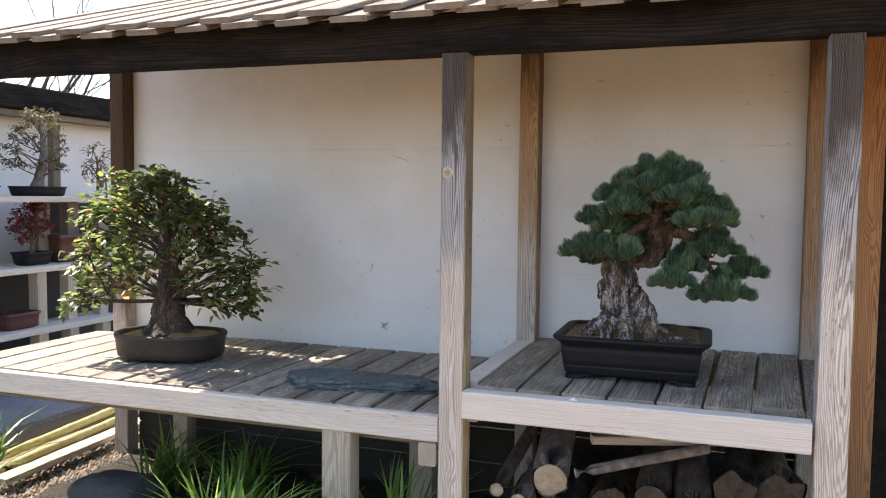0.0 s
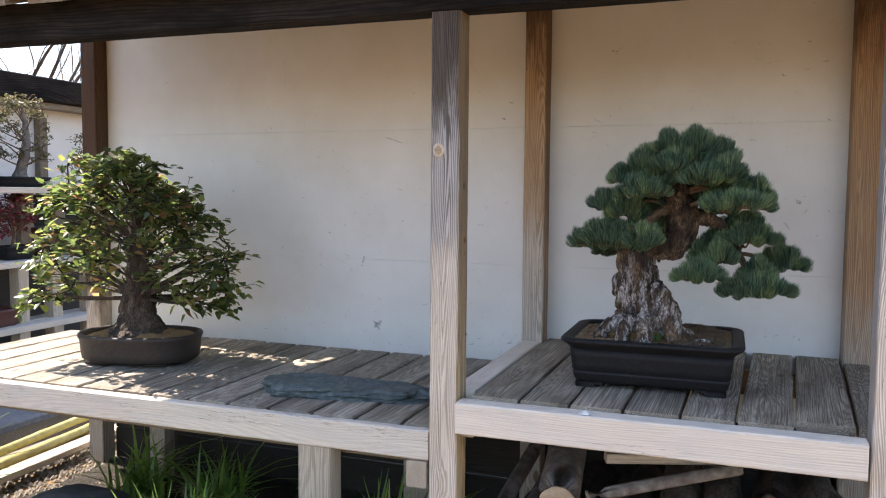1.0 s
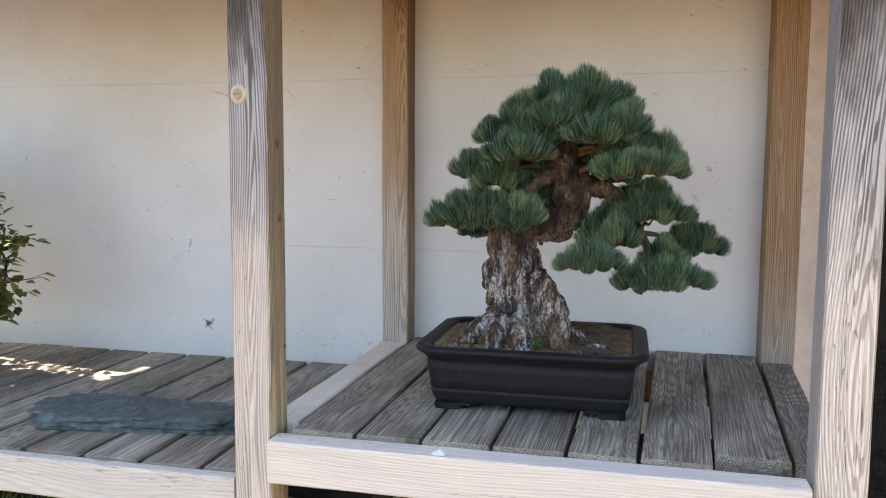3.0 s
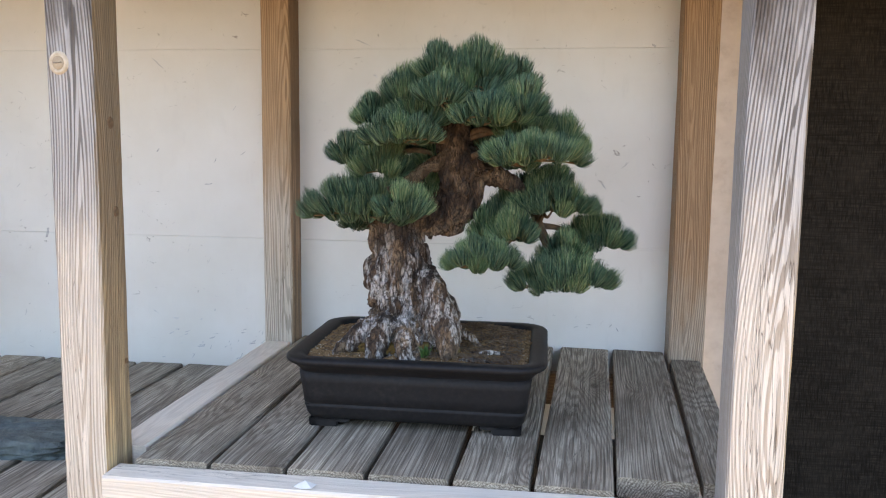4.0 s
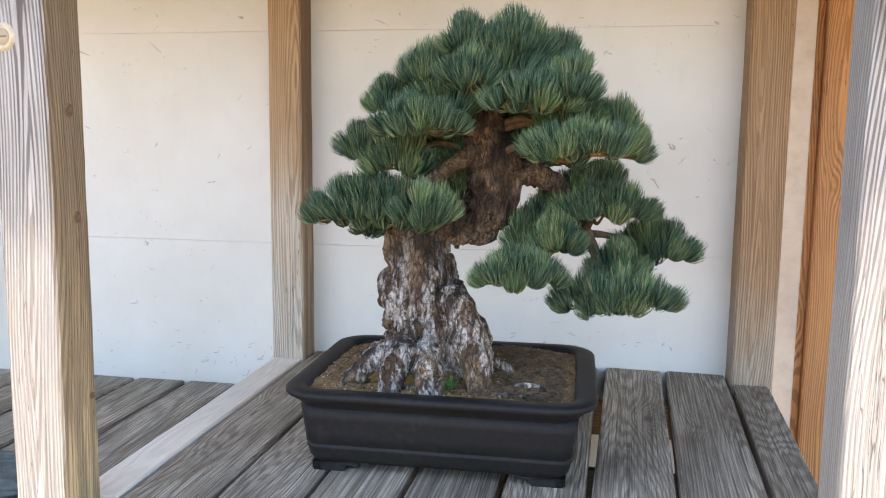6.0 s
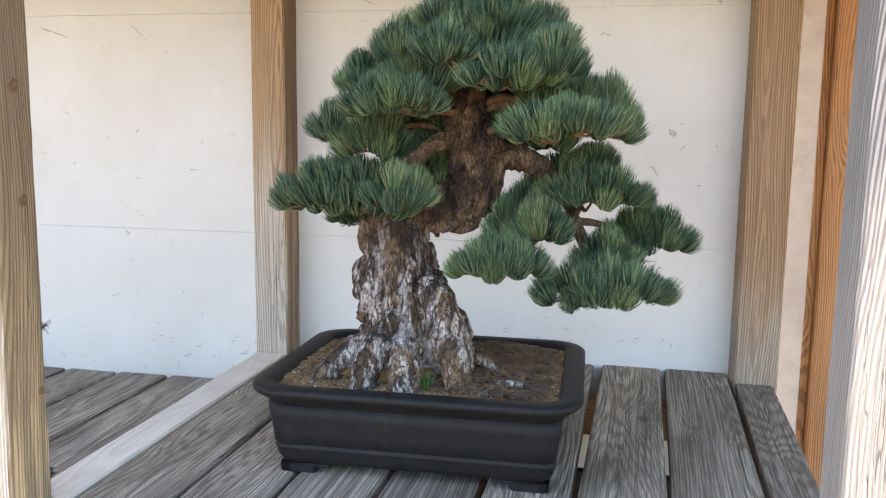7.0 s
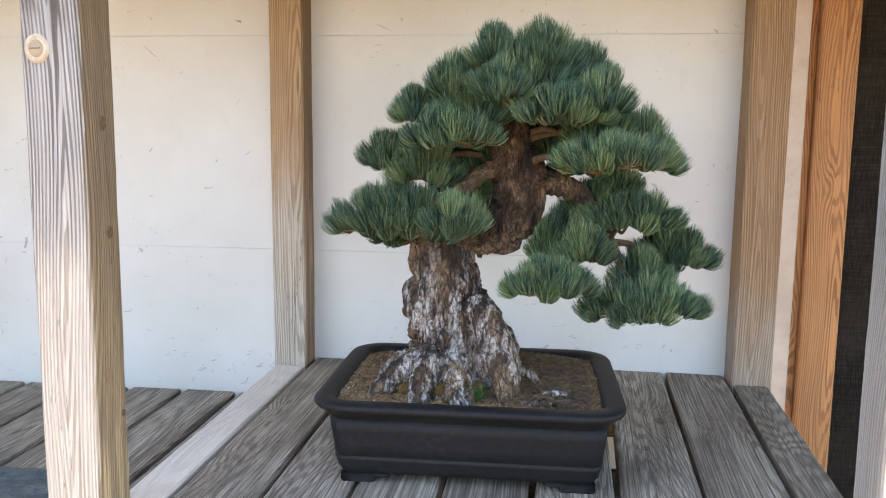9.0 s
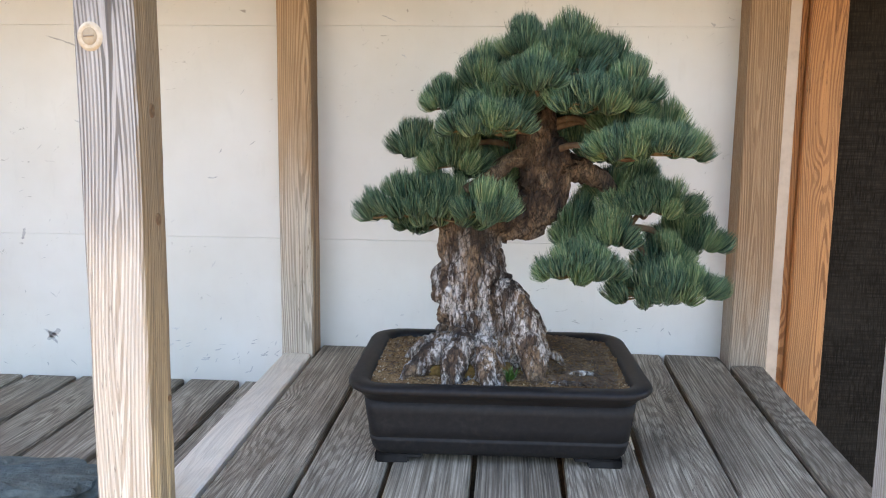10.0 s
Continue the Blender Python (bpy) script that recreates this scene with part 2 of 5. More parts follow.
M_STONE = speckled("dark garden stone", ((0.028, 0.029, 0.03), (0.045, 0.046, 0.046), (0.07, 0.07, 0.068)), 20, 0.8, 0.5, 0.01)
M_GROUND = speckled("gravelly earth", ((0.125, 0.076, 0.034), (0.20, 0.126, 0.057), (0.33, 0.225, 0.115)), 60, 0.95, 1.0, 0.02, 1.2)
M_PAVE = speckled("grey paving", ((0.17, 0.16, 0.16), (0.22, 0.21, 0.205), (0.27, 0.26, 0.25)), 25, 0.85, 0.3, 0.004)
def cloth_mat():
    n = Nodes("black shade cloth")
    c = n.coords()
    weave = n.noise(n.vmath("MULTIPLY", c, (1, 1, 0.12)), 260, 3, 0.6)
    rows = n.noise(n.vmath("MULTIPLY", c, (0.05, 1, 1)), 190, 3, 0.6)
    dust = n.noise(c, 6, 4, 0.6)
    both = n.math("MULTIPLY", n.ramp(weave, [(0.35, 0.0), (0.65, 1.0)]), n.ramp(rows, [(0.35, 0.2), (0.65, 1.0)]))
    col = n.mix(both, (0.014, 0.012, 0.010), (0.042, 0.035, 0.028))
    col = n.mix(n.ramp(dust, [(0.45, 0.0), (0.75, 0.4)]), col, (0.045, 0.038, 0.03))
    return n.finish(col, 0.95, both, 0.5, 0.001, Specular_IOR_Level=0.05)


M_MESH = cloth_mat()
M_STRIP = speckled("cream washed board", ((0.46, 0.375, 0.30), (0.56, 0.47, 0.385), (0.62, 0.53, 0.44)), 14, 0.7, 0.15, 0.001, 3.0)
M_LOGBARK = speckled("grey log bark", ((0.09, 0.07, 0.055), (0.19, 0.16, 0.135), (0.32, 0.28, 0.24)), 26, 0.9, 0.9, 0.008)
M_LOGEND = speckled("sawn log end", ((0.30, 0.22, 0.14), (0.42, 0.33, 0.22), (0.52, 0.43, 0.31)), 40, 0.85, 0.3, 0.002)
M_BAMBOO = speckled("yellow bamboo", ((0.30, 0.25, 0.07), (0.42, 0.36, 0.12), (0.50, 0.44, 0.2)), 18, 0.5, 0.1, 0.002)


# ---- mesh helpers ----
def world_of(ob):
    m = ob.matrix_basis.copy()
    if ob.parent:
        m = world_of(ob.parent) @ ob.matrix_parent_inverse @ m
    return m


def attach(ob, parent, m=None):
    if m is not None:
        ob.matrix_basis = m
    if parent is not None:
        ob.parent = parent
        ob.matrix_parent_inverse = world_of(parent).inverted()
    return ob


def part(name, bm, material, parent=None, label="", m=None, smooth=False):
    me = bpy.data.meshes.new(name)
    bmesh.ops.recalc_face_normals(bm, faces=bm.faces[:])
    bm.to_mesh(me)
    bm.free()
    return from_mesh(name, me, material, parent, label, m, smooth)


def from_mesh(name, me, material, parent=None, label="", m=None, smooth=False):
    if material and not me.materials:
        me.materials.append(material)
    if smooth:
        me.polygons.foreach_set("use_smooth", [True] * len(me.polygons))
    ob = new(name, me)
    if label:
        tagged(ob, label)
    return attach(ob, parent, m)


def from_lists(name, verts, faces, material, parent=None, label="", m=None, smooth=False):
    me = bpy.data.meshes.new(name)
    me.from_pydata(verts, [], faces)
    me.update()
    return from_mesh(name, me, material, parent, label, m, smooth)


def thing(name, label, category, loc=(0, 0, 0), group="", kind=""):
    ob = new(name)
    ob.empty_display_size = 0.1
    ob.matrix_basis = Matrix.Translation(loc)
    return tagged(ob, label, category, group, kind)


def stick_mesh(length, w, h, segs=1, chamfer=0.004, wobble=0.0, seed=0.0):
    """A sawn timber along x, with eased arrises and, if asked, a slightly uneven surface."""
    c = chamfer
    ring = [(-w / 2 + c, -h / 2), (w / 2 - c, -h / 2), (w / 2, -h / 2 + c), (w / 2, h / 2 - c), (w / 2 - c, h / 2), (-w / 2 + c, h / 2), (-w / 2, h / 2 - c), (-w / 2, -h / 2 + c)]
    verts, faces = [], []
    for i in range(segs + 1):
        x = -length / 2 + length * i / segs
        for k, (y, z) in enumerate(ring):
            if wobble:
                d = noise.noise((x * 5 + seed, y * 9 + k * 1.7, z * 9 + seed)) * wobble + noise.noise((x * 28 + seed, k * 3.1, seed)) * wobble * 0.6
                y, z = y * (1 + d / w), z * (1 + d / h)
            verts.append((x, y, z))
    for i in range(segs):
        for k in range(8):
            a, b = i * 8 + k, i * 8 + (k + 1) % 8
            faces.append((a, b, b + 8, a + 8))
    faces.append(tuple(reversed(range(8))))
    faces.append(tuple(segs * 8 + k for k in range(8)))
    me = bpy.data.meshes.new("timber")
    me.from_pydata(verts, [], faces)
    me.update()
    return me


def stick(name, a, b, w, h, material, parent=None, label="", segs=1, chamfer=0.004, wobble=0.0, roll=0.0):
    """A timber from a to b: w across, h up (for an upright one, h lies along y)."""
    a, b = Vector(a), Vector(b)
    d = (b - a).normalized()
    up = Vector((0, 1, 0)) if abs(d.z) > 0.9 else Vector((0, 0, 1))
    side = up.cross(d).normalized()
    up = d.cross(side)
    m = Matrix((d, side, up)).transposed().to_4x4()
    m.translation = (a + b) / 2
    m = m @ pose(0, 0, 0, roll)
    me = stick_mesh((b - a).length, w, h, segs, chamfer, wobble, sum(a) * 3.7)
    return from_mesh(name, me, material, parent, label, m)


def tube_lists(points, radii, sides=10, closed=True, bump=None):
    """Verts and faces of a tube through the points."""
    verts, faces = [], []
    pts = [Vector(p) for p in points]
    ref = Vector((0.3, 0.9, 0.2))
    for i, p in enumerate(pts):
        d = (pts[min(i + 1, len(pts) - 1)] - pts[max(i - 1, 0)]).normalized()
        u = d.cross(ref)
        if u.length < 0.1:
            u = d.cross(Vector((1, 0, 0)))
        u.normalize()
        v = d.cross(u)
        ref = v if i == 0 else ref
        for k in range(sides):
            a = 2 * math.pi * k / sides
            r = radii[i] * (1 + (bump(i, a, p) if bump else 0))
            verts.append(tuple(p + u * math.cos(a) * r + v * math.sin(a) * r))
    n = len(pts)
    for i in range(n - 1):
        for k in range(sides):
            a, b = i * sides + k, i * sides + (k + 1) % sides
            faces.append((a, b, b + sides, a + sides))
    if closed:
        faces.append(tuple(reversed(range(sides))))
        faces.append(tuple((n - 1) * sides + k for k in range(sides)))
    return verts, faces


def smooth_path(points, radii, steps):
    """Catmull-Rom through the points, with the radii carried along."""
    pts = [Vector((*p, r)) for p, r in zip(points, radii)]
    pts = [2 * pts[0] - pts[1]] + pts + [2 * pts[-1] - pts[-2]]
    out = []
    for i in range(1, len(pts) - 2):
        p0, p1, p2, p3 = pts[i - 1 : i + 3]
        for s in range(steps):
            t = s / steps
            out.append(0.5 * (2 * p1 + (p2 - p0) * t + (2 * p0 - 5 * p1 + 4 * p2 - p3) * t * t + (3 * p1 - p0 - 3 * p2 + p3) * t ** 3))
    out.append(pts[-2])
    return [p.to_3d() for p in out], [max(p[3], 0.0008) for p in out]


def merge(lists):
    verts, faces = [], []
    for v, f in lists:
        o = len(verts)
        verts.extend(v)
        faces.extend(tuple(i + o for i in face) for face in f)
    return verts, faces


# ---- ground ----
bm = bmesh.new()
bmesh.ops.create_grid(bm, x_segments=2, y_segments=2, size=400)
M_BED = speckled("soil darkened for bench shade", ((0.018, 0.014, 0.010), (0.035, 0.027, 0.018), (0.06, 0.048, 0.033)), 50, 0.95, 1.0, 0.02)
tagged(part("ground", bm, M_GROUND), "sunlit gravelly brown garden earth", "ground", kind="structure")

# a sheet of darker soil carries the benches' shade in its colour
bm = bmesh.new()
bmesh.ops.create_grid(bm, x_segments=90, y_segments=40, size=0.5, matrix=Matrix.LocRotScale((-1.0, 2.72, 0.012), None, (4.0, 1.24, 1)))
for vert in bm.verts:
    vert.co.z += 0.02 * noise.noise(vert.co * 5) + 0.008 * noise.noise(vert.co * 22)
tagged(part("soil_bed", bm, M_BED), "soil coloured dark for the shade under the benches", "soil", kind="structure")

# ---- shelter ----
WALL_Y, POST = 3.339, 0.089
FRONT = 2.27
DECK_R, DECK_L = 0.799, 0.687
RAIL_R, RAIL_L = 0.775, 0.682
BEAM_Z0, BEAM_Z1 = 1.937, 2.075

wall_back = thing("wall_back", "white painted plywood back wall with dirty scuff marks", "wall", kind="structure")
for z0, z1 in ((0.52, 1.1026), (1.103, 1.6806), (1.681, 2.42)):
    for x0, x1 in ((-3.06, -0.79), (-0.7885, 0.47)):
        bm = bmesh.new()
        bmesh.ops.create_cube(bm, size=1, matrix=Matrix.LocRotScale(((x0 + x1) / 2, WALL_Y + 0.009, (z0 + z1) / 2), None, (x1 - x0, 0.018, z1 - z0)))
        bmesh.ops.bevel(bm, geom=bm.edges[:], offset=0.0009, segments=1, affect="EDGES")
        part("panel", bm, M_WALL, wall_back)

bm = bmesh.new()
bmesh.ops.create_cube(bm, size=1, matrix=Matrix.LocRotScale((-1.28, WALL_Y + 0.03, 1.46), None, (3.5, 0.02, 1.9)))
part("backing", bm, M_WALL, wall_back)

# these boards are coloured for the gloom below the benches
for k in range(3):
    stick("skirt_board", (-3.03, WALL_Y + 0.012, 0.085 + 0.172 * k), (0.47, WALL_Y + 0.012, 0.085 + 0.172 * k), 0.02, 0.168, M_DARKWOOD, wall_back, "board closing the space under the benches, coloured dark for shade")

# scuffs and smudges on the paint
rw = random.Random(17)
M_SCUFF = speckled("grey brown scuff", ((0.36, 0.35, 0.345), (0.55, 0.54, 0.53), (0.70, 0.69, 0.67)), 120, 0.9, 0.2, 0.001)


def scuff(x, z, length, width, angle):
    n = 9
    verts, faces = [], []
    for i in range(n + 1):
        t = i / n
        for side in (-1, 1):
            u = (t - 0.5) * length
            v = side * width * (math.sin(math.pi * t) ** 0.6) * rw.uniform(0.25, 1.0) + width * 0.8 * math.sin(t * 3 + x * 9)
            ca, sa = math.cos(angle), math.sin(angle)
            verts.append((x + u * ca - v * sa, WALL_Y - 0.0006, z + u * sa + v * ca))
    for i in range(n):
        faces.append((2 * i, 2 * i + 2, 2 * i + 3, 2 * i + 1))
    from_lists("scuff", verts, faces, M_SCUFF, wall_back)


for x, z, length, width, angle in ((-1.527, 0.807, 0.05, 0.012, 0.2), (-1.53, 0.80, 0.045, 0.007, 1.9), (-1.535, 0.812, 0.05, 0.006, -0.7), (-1.60, 1.102, 0.035, 0.008, 0.9), (-0.51, 1.603, 0.012, 0.006, 0.3), (-1.209, 1.372, 0.016, 0.004, 1.4), (-1.045, 1.271, 0.03, 0.003, 0.1), (-1.08, 0.751, 0.03, 0.005, 0.4), (-1.45, 1.635, 0.11, 0.003, -0.35), (-1.20, 1.64, 0.05, 0.003, -0.6), (-0.55, 1.70, 0.05, 0.0025, -0.3), (0.30, 1.69, 0.012, 0.006, 0.2)):
    scuff(x, z, length, width, angle)
for k in range(70):
    z = 0.72 + 0.85 * rw.random() ** 2.0
    scuff(rw.uniform(-2.9, 0.3), z, rw.uniform(0.005, 0.026), rw.uniform(0.0008, 0.003), rw.uniform(-1.2, 1.4))
for k in range(38):
    scuff(rw.gauss(-1.04, 0.15), rw.uniform(0.70, 0.80) + 0.08 * rw.random() ** 3, rw.uniform(0.005, 0.024), rw.uniform(0.001, 0.0035), rw.uniform(-0.6, 1.5))
for k in range(18):
    scuff(rw.uniform(-0.72, 0.33), rw.uniform(0.81, 0.92), rw.uniform(0.005, 0.020), rw.uniform(0.001, 0.003), rw.uniform(-0.4, 1.5))

shelter = thing("shelter_frame", "weathered timber post and beam frame of an open display shelter", "shelter")


def post(x, y, z0, z1, material, label="", w=POST):
    return stick("post", (x + w / 2, y + POST / 2, z0), (x + w / 2, y + POST / 2, z1), w, POST, material, shelter, label, 60, 0.004, 0.0016)


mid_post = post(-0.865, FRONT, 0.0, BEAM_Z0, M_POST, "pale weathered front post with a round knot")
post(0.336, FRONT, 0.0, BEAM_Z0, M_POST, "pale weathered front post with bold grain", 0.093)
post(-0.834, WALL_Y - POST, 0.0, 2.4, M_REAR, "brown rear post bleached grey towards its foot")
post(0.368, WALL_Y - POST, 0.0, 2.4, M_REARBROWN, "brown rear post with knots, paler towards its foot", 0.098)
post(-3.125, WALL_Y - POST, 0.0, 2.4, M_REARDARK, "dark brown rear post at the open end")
stick("beam", (-3.3, FRONT + 0.045, (BEAM_Z0 + BEAM_Z1) / 2), (2.7, FRONT + 0.045, (BEAM_Z0 + BEAM_Z1) / 2), 0.09, BEAM_Z1 - BEAM_Z0, M_BEAM, shelter, "blackened front beam under the eaves", 120, 0.006, 0.003)

# ---- roof ----
ROOF_L, ROOF_R, SLOPE = -3.05, 2.7, 0.335
roof = thing("roof", "lapped weathered boards sloping up from the eaves", "roof", kind="structure")
rng = random.Random(4)
x, k = ROOF_L, 0
while x < ROOF_R:
    w = rng.choice((0.13, 0.14, 0.15))
    lift = 0.0 if k % 2 else 0.022
    y0 = FRONT - 0.10 + rng.uniform(-0.02, 0.02)
    y1 = WALL_Y + 0.25
    za = BEAM_Z1 + 0.012 + lift + (y0 - FRONT) * SLOPE + rng.uniform(-0.004, 0.004)
    a, b = Vector((x + w / 2, y0, za)), Vector((x + w / 2 + rng.uniform(-0.01, 0.01), y1, za + (y1 - y0) * SLOPE))
    stick("roof_board", a, b, w, 0.021, M_ROOF, roof, "", 1, 0.003, 0.0, rng.uniform(-1.2, 1.2))
    x += w - 0.03
    k += 1

# ---- benches ----
bench = thing("display_bench", "raised display bench of grey weathered planks with a pale front rail", "bench", (-0.2, 2.8, 0))
SEAMS = [(-0.834, -0.834), (-0.745, -0.747), (-0.593, -0.588), (-0.444, -0.438), (-0.291, -0.282), (-0.134, -0.112), (0.012, 0.058), (0.160, 0.212), (0.314, 0.370), (0.405, 0.461)]
for i, ((f0, b0), (f1, b1)) in enumerate(zip(SEAMS, SEAMS[1:])):
    y0, y1 = FRONT + (0.032 if 0 < i < 7 else 0.092), WALL_Y - 0.004
    if i in (0, 8):
        y1 = WALL_Y - POST - 0.004
    wide = min(f1 - f0, b1 - b0) - 0.009
    stick("plank", ((f0 + f1) / 2, y0, DECK_R - 0.019), ((b0 + b1) / 2, y1, DECK_R - 0.019), wide, 0.038, M_RAIL if i == 0 else M_DECKBROWN, bench, "pale edge board" if i == 0 else "", 40, 0.004, 0.0014)
stick("rail", (-0.768, FRONT - 0.004, 0.742), (0.325, FRONT - 0.004, 0.742), 0.068, 0.094, M_RAIL, bench, "pale timber front rail", 50, 0.004, 0.0016)
for x in (-0.752, 0.38):
    stick("joist", (x, FRONT + 0.033, DECK_R - 0.086), (x, WALL_Y - 0.01, DECK_R - 0.086), 0.04, 0.09, M_LEG, bench)
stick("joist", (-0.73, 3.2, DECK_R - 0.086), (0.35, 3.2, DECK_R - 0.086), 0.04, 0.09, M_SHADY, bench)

long_bench = thing("display_bench", "long lower display bench of grey planks with a pale front rail", "bench", (-2.0, 2.8, 0))
rng = random.Random(6)
k = 0
while True:
    x1 = -0.842 if k == 0 else -0.983 - 0.1612 * (k - 1)
    x0 = -0.967 if k == 0 else x1 - 0.1445
    if x1 < -3.2:
        break
    y1 = WALL_Y - (0.095 if x0 < -3.03 else 0.004)
    tip = rng.uniform(-0.002, 0.002)
    stick("plank", ((x0 + x1) / 2, FRONT + 0.040 + rng.uniform(0, 0.006), DECK_L - 0.019 + tip), ((x0 + x1) / 2, y1, DECK_L - 0.019 - tip), x1 - x0, 0.038, M_DECK, long_bench, "", 24, 0.004, 0.0018, rng.uniform(-0.7, 0.7))
    k += 1
stick("rail", (-3.3, FRONT + 0.019, RAIL_L - 0.046), (-0.868, FRONT + 0.019, RAIL_L - 0.046), 0.038, 0.092, M_RAIL, long_bench, "pale timber front rail", 80, 0.004, 0.0016)
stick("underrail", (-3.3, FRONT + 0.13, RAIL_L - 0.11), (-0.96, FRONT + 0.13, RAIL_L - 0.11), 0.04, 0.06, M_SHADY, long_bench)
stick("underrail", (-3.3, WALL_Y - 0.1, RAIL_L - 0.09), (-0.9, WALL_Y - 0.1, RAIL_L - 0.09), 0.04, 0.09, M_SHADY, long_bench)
for x, y in ((-1.265, FRONT + 0.045), (-1.265, WALL_Y - 0.14), (-2.62, WALL_Y - 0.14)):
    stick("leg", (x, y, 0), (x, y, RAIL_L - 0.094 if y < 2.6 else RAIL_L - 0.14), 0.118 if x > -2 else 0.09, 0.08, M_LEG, long_bench, "", 20, 0.004, 0.001)
stick("block", (-0.905, FRONT - 0.005, 0.545), (-0.905, FRONT + 0.2, 0.545), 0.066, 0.082, M_LEG, long_bench, "short timber bearer end")


# ---- pots ----
ng = Nodes("soil grain")
M_GRAIN = ng.finish(ng.ramp(ng.island(), [(0.0, (0.07, 0.038, 0.018)), (0.4, (0.20, 0.115, 0.05)), (0.8, (0.36, 0.23, 0.11)), (1.0, (0.55, 0.47, 0.36))]), 0.95)

def rounded_rect(hx, hy, r, n=6):
    out = []
    for cx, cy, a0 in ((hx - r, hy - r, 0), (-hx + r, hy - r, 90), (-hx + r, -hy + r, 180), (hx - r, -hy + r, 270)):
        for i in range(n + 1):
            a = radians(a0 + 90 * i / n)
            out.append((cx + r * math.cos(a), cy + r * math.sin(a)))
    return out


def lofted(profile, section):
    """profile: rows of (grow, z); section(grow) gives the outline."""
    verts, faces = [], []
    n = 0
    for grow, z in profile:
        ring = section(grow)
        n = len(ring)
        verts.extend((x, y, z) for x, y in ring)
    for i in range(len(profile) - 1):
        for k in range(n):
            a, b = i * n + k, i * n + (k + 1) % n
            faces.append((a, b, b + n, a + n))
    faces.append(tuple(reversed(range(n))))
    faces.append(tuple((len(profile) - 1) * n + k for k in range(n)))
    return verts, faces


POT_AT = (-0.247, 2.708, DECK_R)
pot = thing("bonsai_pot", "dark brown matt rectangular bonsai pot with cut feet, on grey planks", "pot", POT_AT)
pm = Matrix.Translation(POT_AT) @ pose(0, 0, 0, 0, 0, 0.8)
HX, HY = 0.250, 0.196
body = [(-0.032, 0.016), (-0.024, 0.020), (-0.018, 0.030), (-0.0145, 0.045), (-0.013, 0.049), (-0.016, 0.051), (-0.016, 0.054), (-0.0125, 0.056), (-0.011, 0.075), (-0.007, 0.100), (-0.004, 0.124)]
part_v, part_f = lofted(body, lambda g: rounded_rect(HX + g, HY + g, 0.03 + max(g, -0.01)))
from_lists("body", part_v, part_f, M_POT, pot, "", pm, True)
rim = [(-0.005, 0.122), (0.002, 0.130), (0.013, 0.139), (0.023, 0.1445), (0.0265, 0.149), (0.0265, 0.154), (0.022, 0.158), (0.010, 0.159), (-0.006, 0.158), (-0.012, 0.152), (-0.014, 0.138)]
part_v, part_f = lofted(rim, lambda g: rounded_rect(HX + g, HY + g, 0.044 + max(g, -0.01)))
from_lists("rim", part_v, part_f[:-2], M_POT, pot, "rounded overhanging lip", pm, True)
for sx in (-1, 1):
    for sy in (-1, 1):
        # an L-shaped foot under each corner, with a stepped bracket
        bm = bmesh.new()
        for lx, ly in ((0.062, 0.02), (0.02, 0.062)):
            for step, z1 in ((0.0, 0.02), (0.026, 0.02)):
                z0 = 0.0 if step == 0 else 0.011
                ext = step
                wx, wy = (lx + (ext if lx > ly else 0)), (ly + (ext if ly > lx else 0))
                cx, cy = sx * (HX - 0.024 - wx / 2), sy * (HY - 0.024 - wy / 2)
                bmesh.ops.create_cube(bm, size=1, matrix=Matrix.LocRotScale((cx, cy, (z0 + z1) / 2), None, (wx, wy, z1 - z0 + (0.0006 if step else 0))))
        bmesh.ops.bevel(bm, geom=bm.edges[:], offset=0.003, segments=2, affect="EDGES")
        part("foot", bm, M_POT, pot, "", pm)

# soil mounded in the pot
rs = random.Random(11)
NX, NY = 110, 86
verts, faces = [], []
for j in range(NY + 1):
    for i in range(NX + 1):
        u, v = i / NX * 2 - 1, j / NY * 2 - 1
        x, y = u * (HX - 0.008), v * (HY - 0.008)
        p = Vector((x, y, 0))
        mound = 0.026 * math.exp(-((x + 0.03) ** 2 / 0.028 + (y + 0.0) ** 2 / 0.02)) + 0.022 * math.exp(-((x - 0.13) ** 2 / 0.008 + (y - 0.06) ** 2 / 0.012))
        z = 0.145 + mound + 0.0035 * noise.noise(p * 22) + 0.0035 * noise.noise(p * 70) + rs.uniform(-0.0016, 0.0016)
        verts.append((x, y, z))
for j in range(NY):
    for i in range(NX):
        a = j * (NX + 1) + i
        faces.append((a, a + 1, a + NX + 2, a + NX + 1))
soil = from_lists("potting_soil", verts, faces, M_SOIL, None, "", pm)
tagged(soil, "granular brown soil mounded in the rectangular pot", "soil", kind="stuff")

rg = random.Random(12)
verts, faces = [], []
for k in range(5200):
    x, y = rg.uniform(-1, 1) * (HX - 0.012), rg.uniform(-1, 1) * (HY - 0.012)
    z = 0.146 + 0.026 * math.exp(-((x + 0.03) ** 2 / 0.028 + y ** 2 / 0.02)) + 0.022 * math.exp(-((x - 0.13) ** 2 / 0.008 + (y - 0.06) ** 2 / 0.012)) + 0.0035 * noise.noise(Vector((x, y, 0)) * 22)
    s = rg.uniform(0.0008, 0.0026)
    c = Vector((x, y, z))
    o = len(verts)
    verts += [c + Vector((s, rg.uniform(-s, s), -s * 0.3)), c + Vector((-s * 0.6, s, -s * 0.3)), c + Vector((-s * 0.7, -s, -s * 0.3)), c + Vector((rg.uniform(-s, s) * 0.4, rg.uniform(-s, s) * 0.4, s))]
    faces += [(o, o + 1, o + 3), (o + 1, o + 2, o + 3), (o + 2, o, o + 3)]
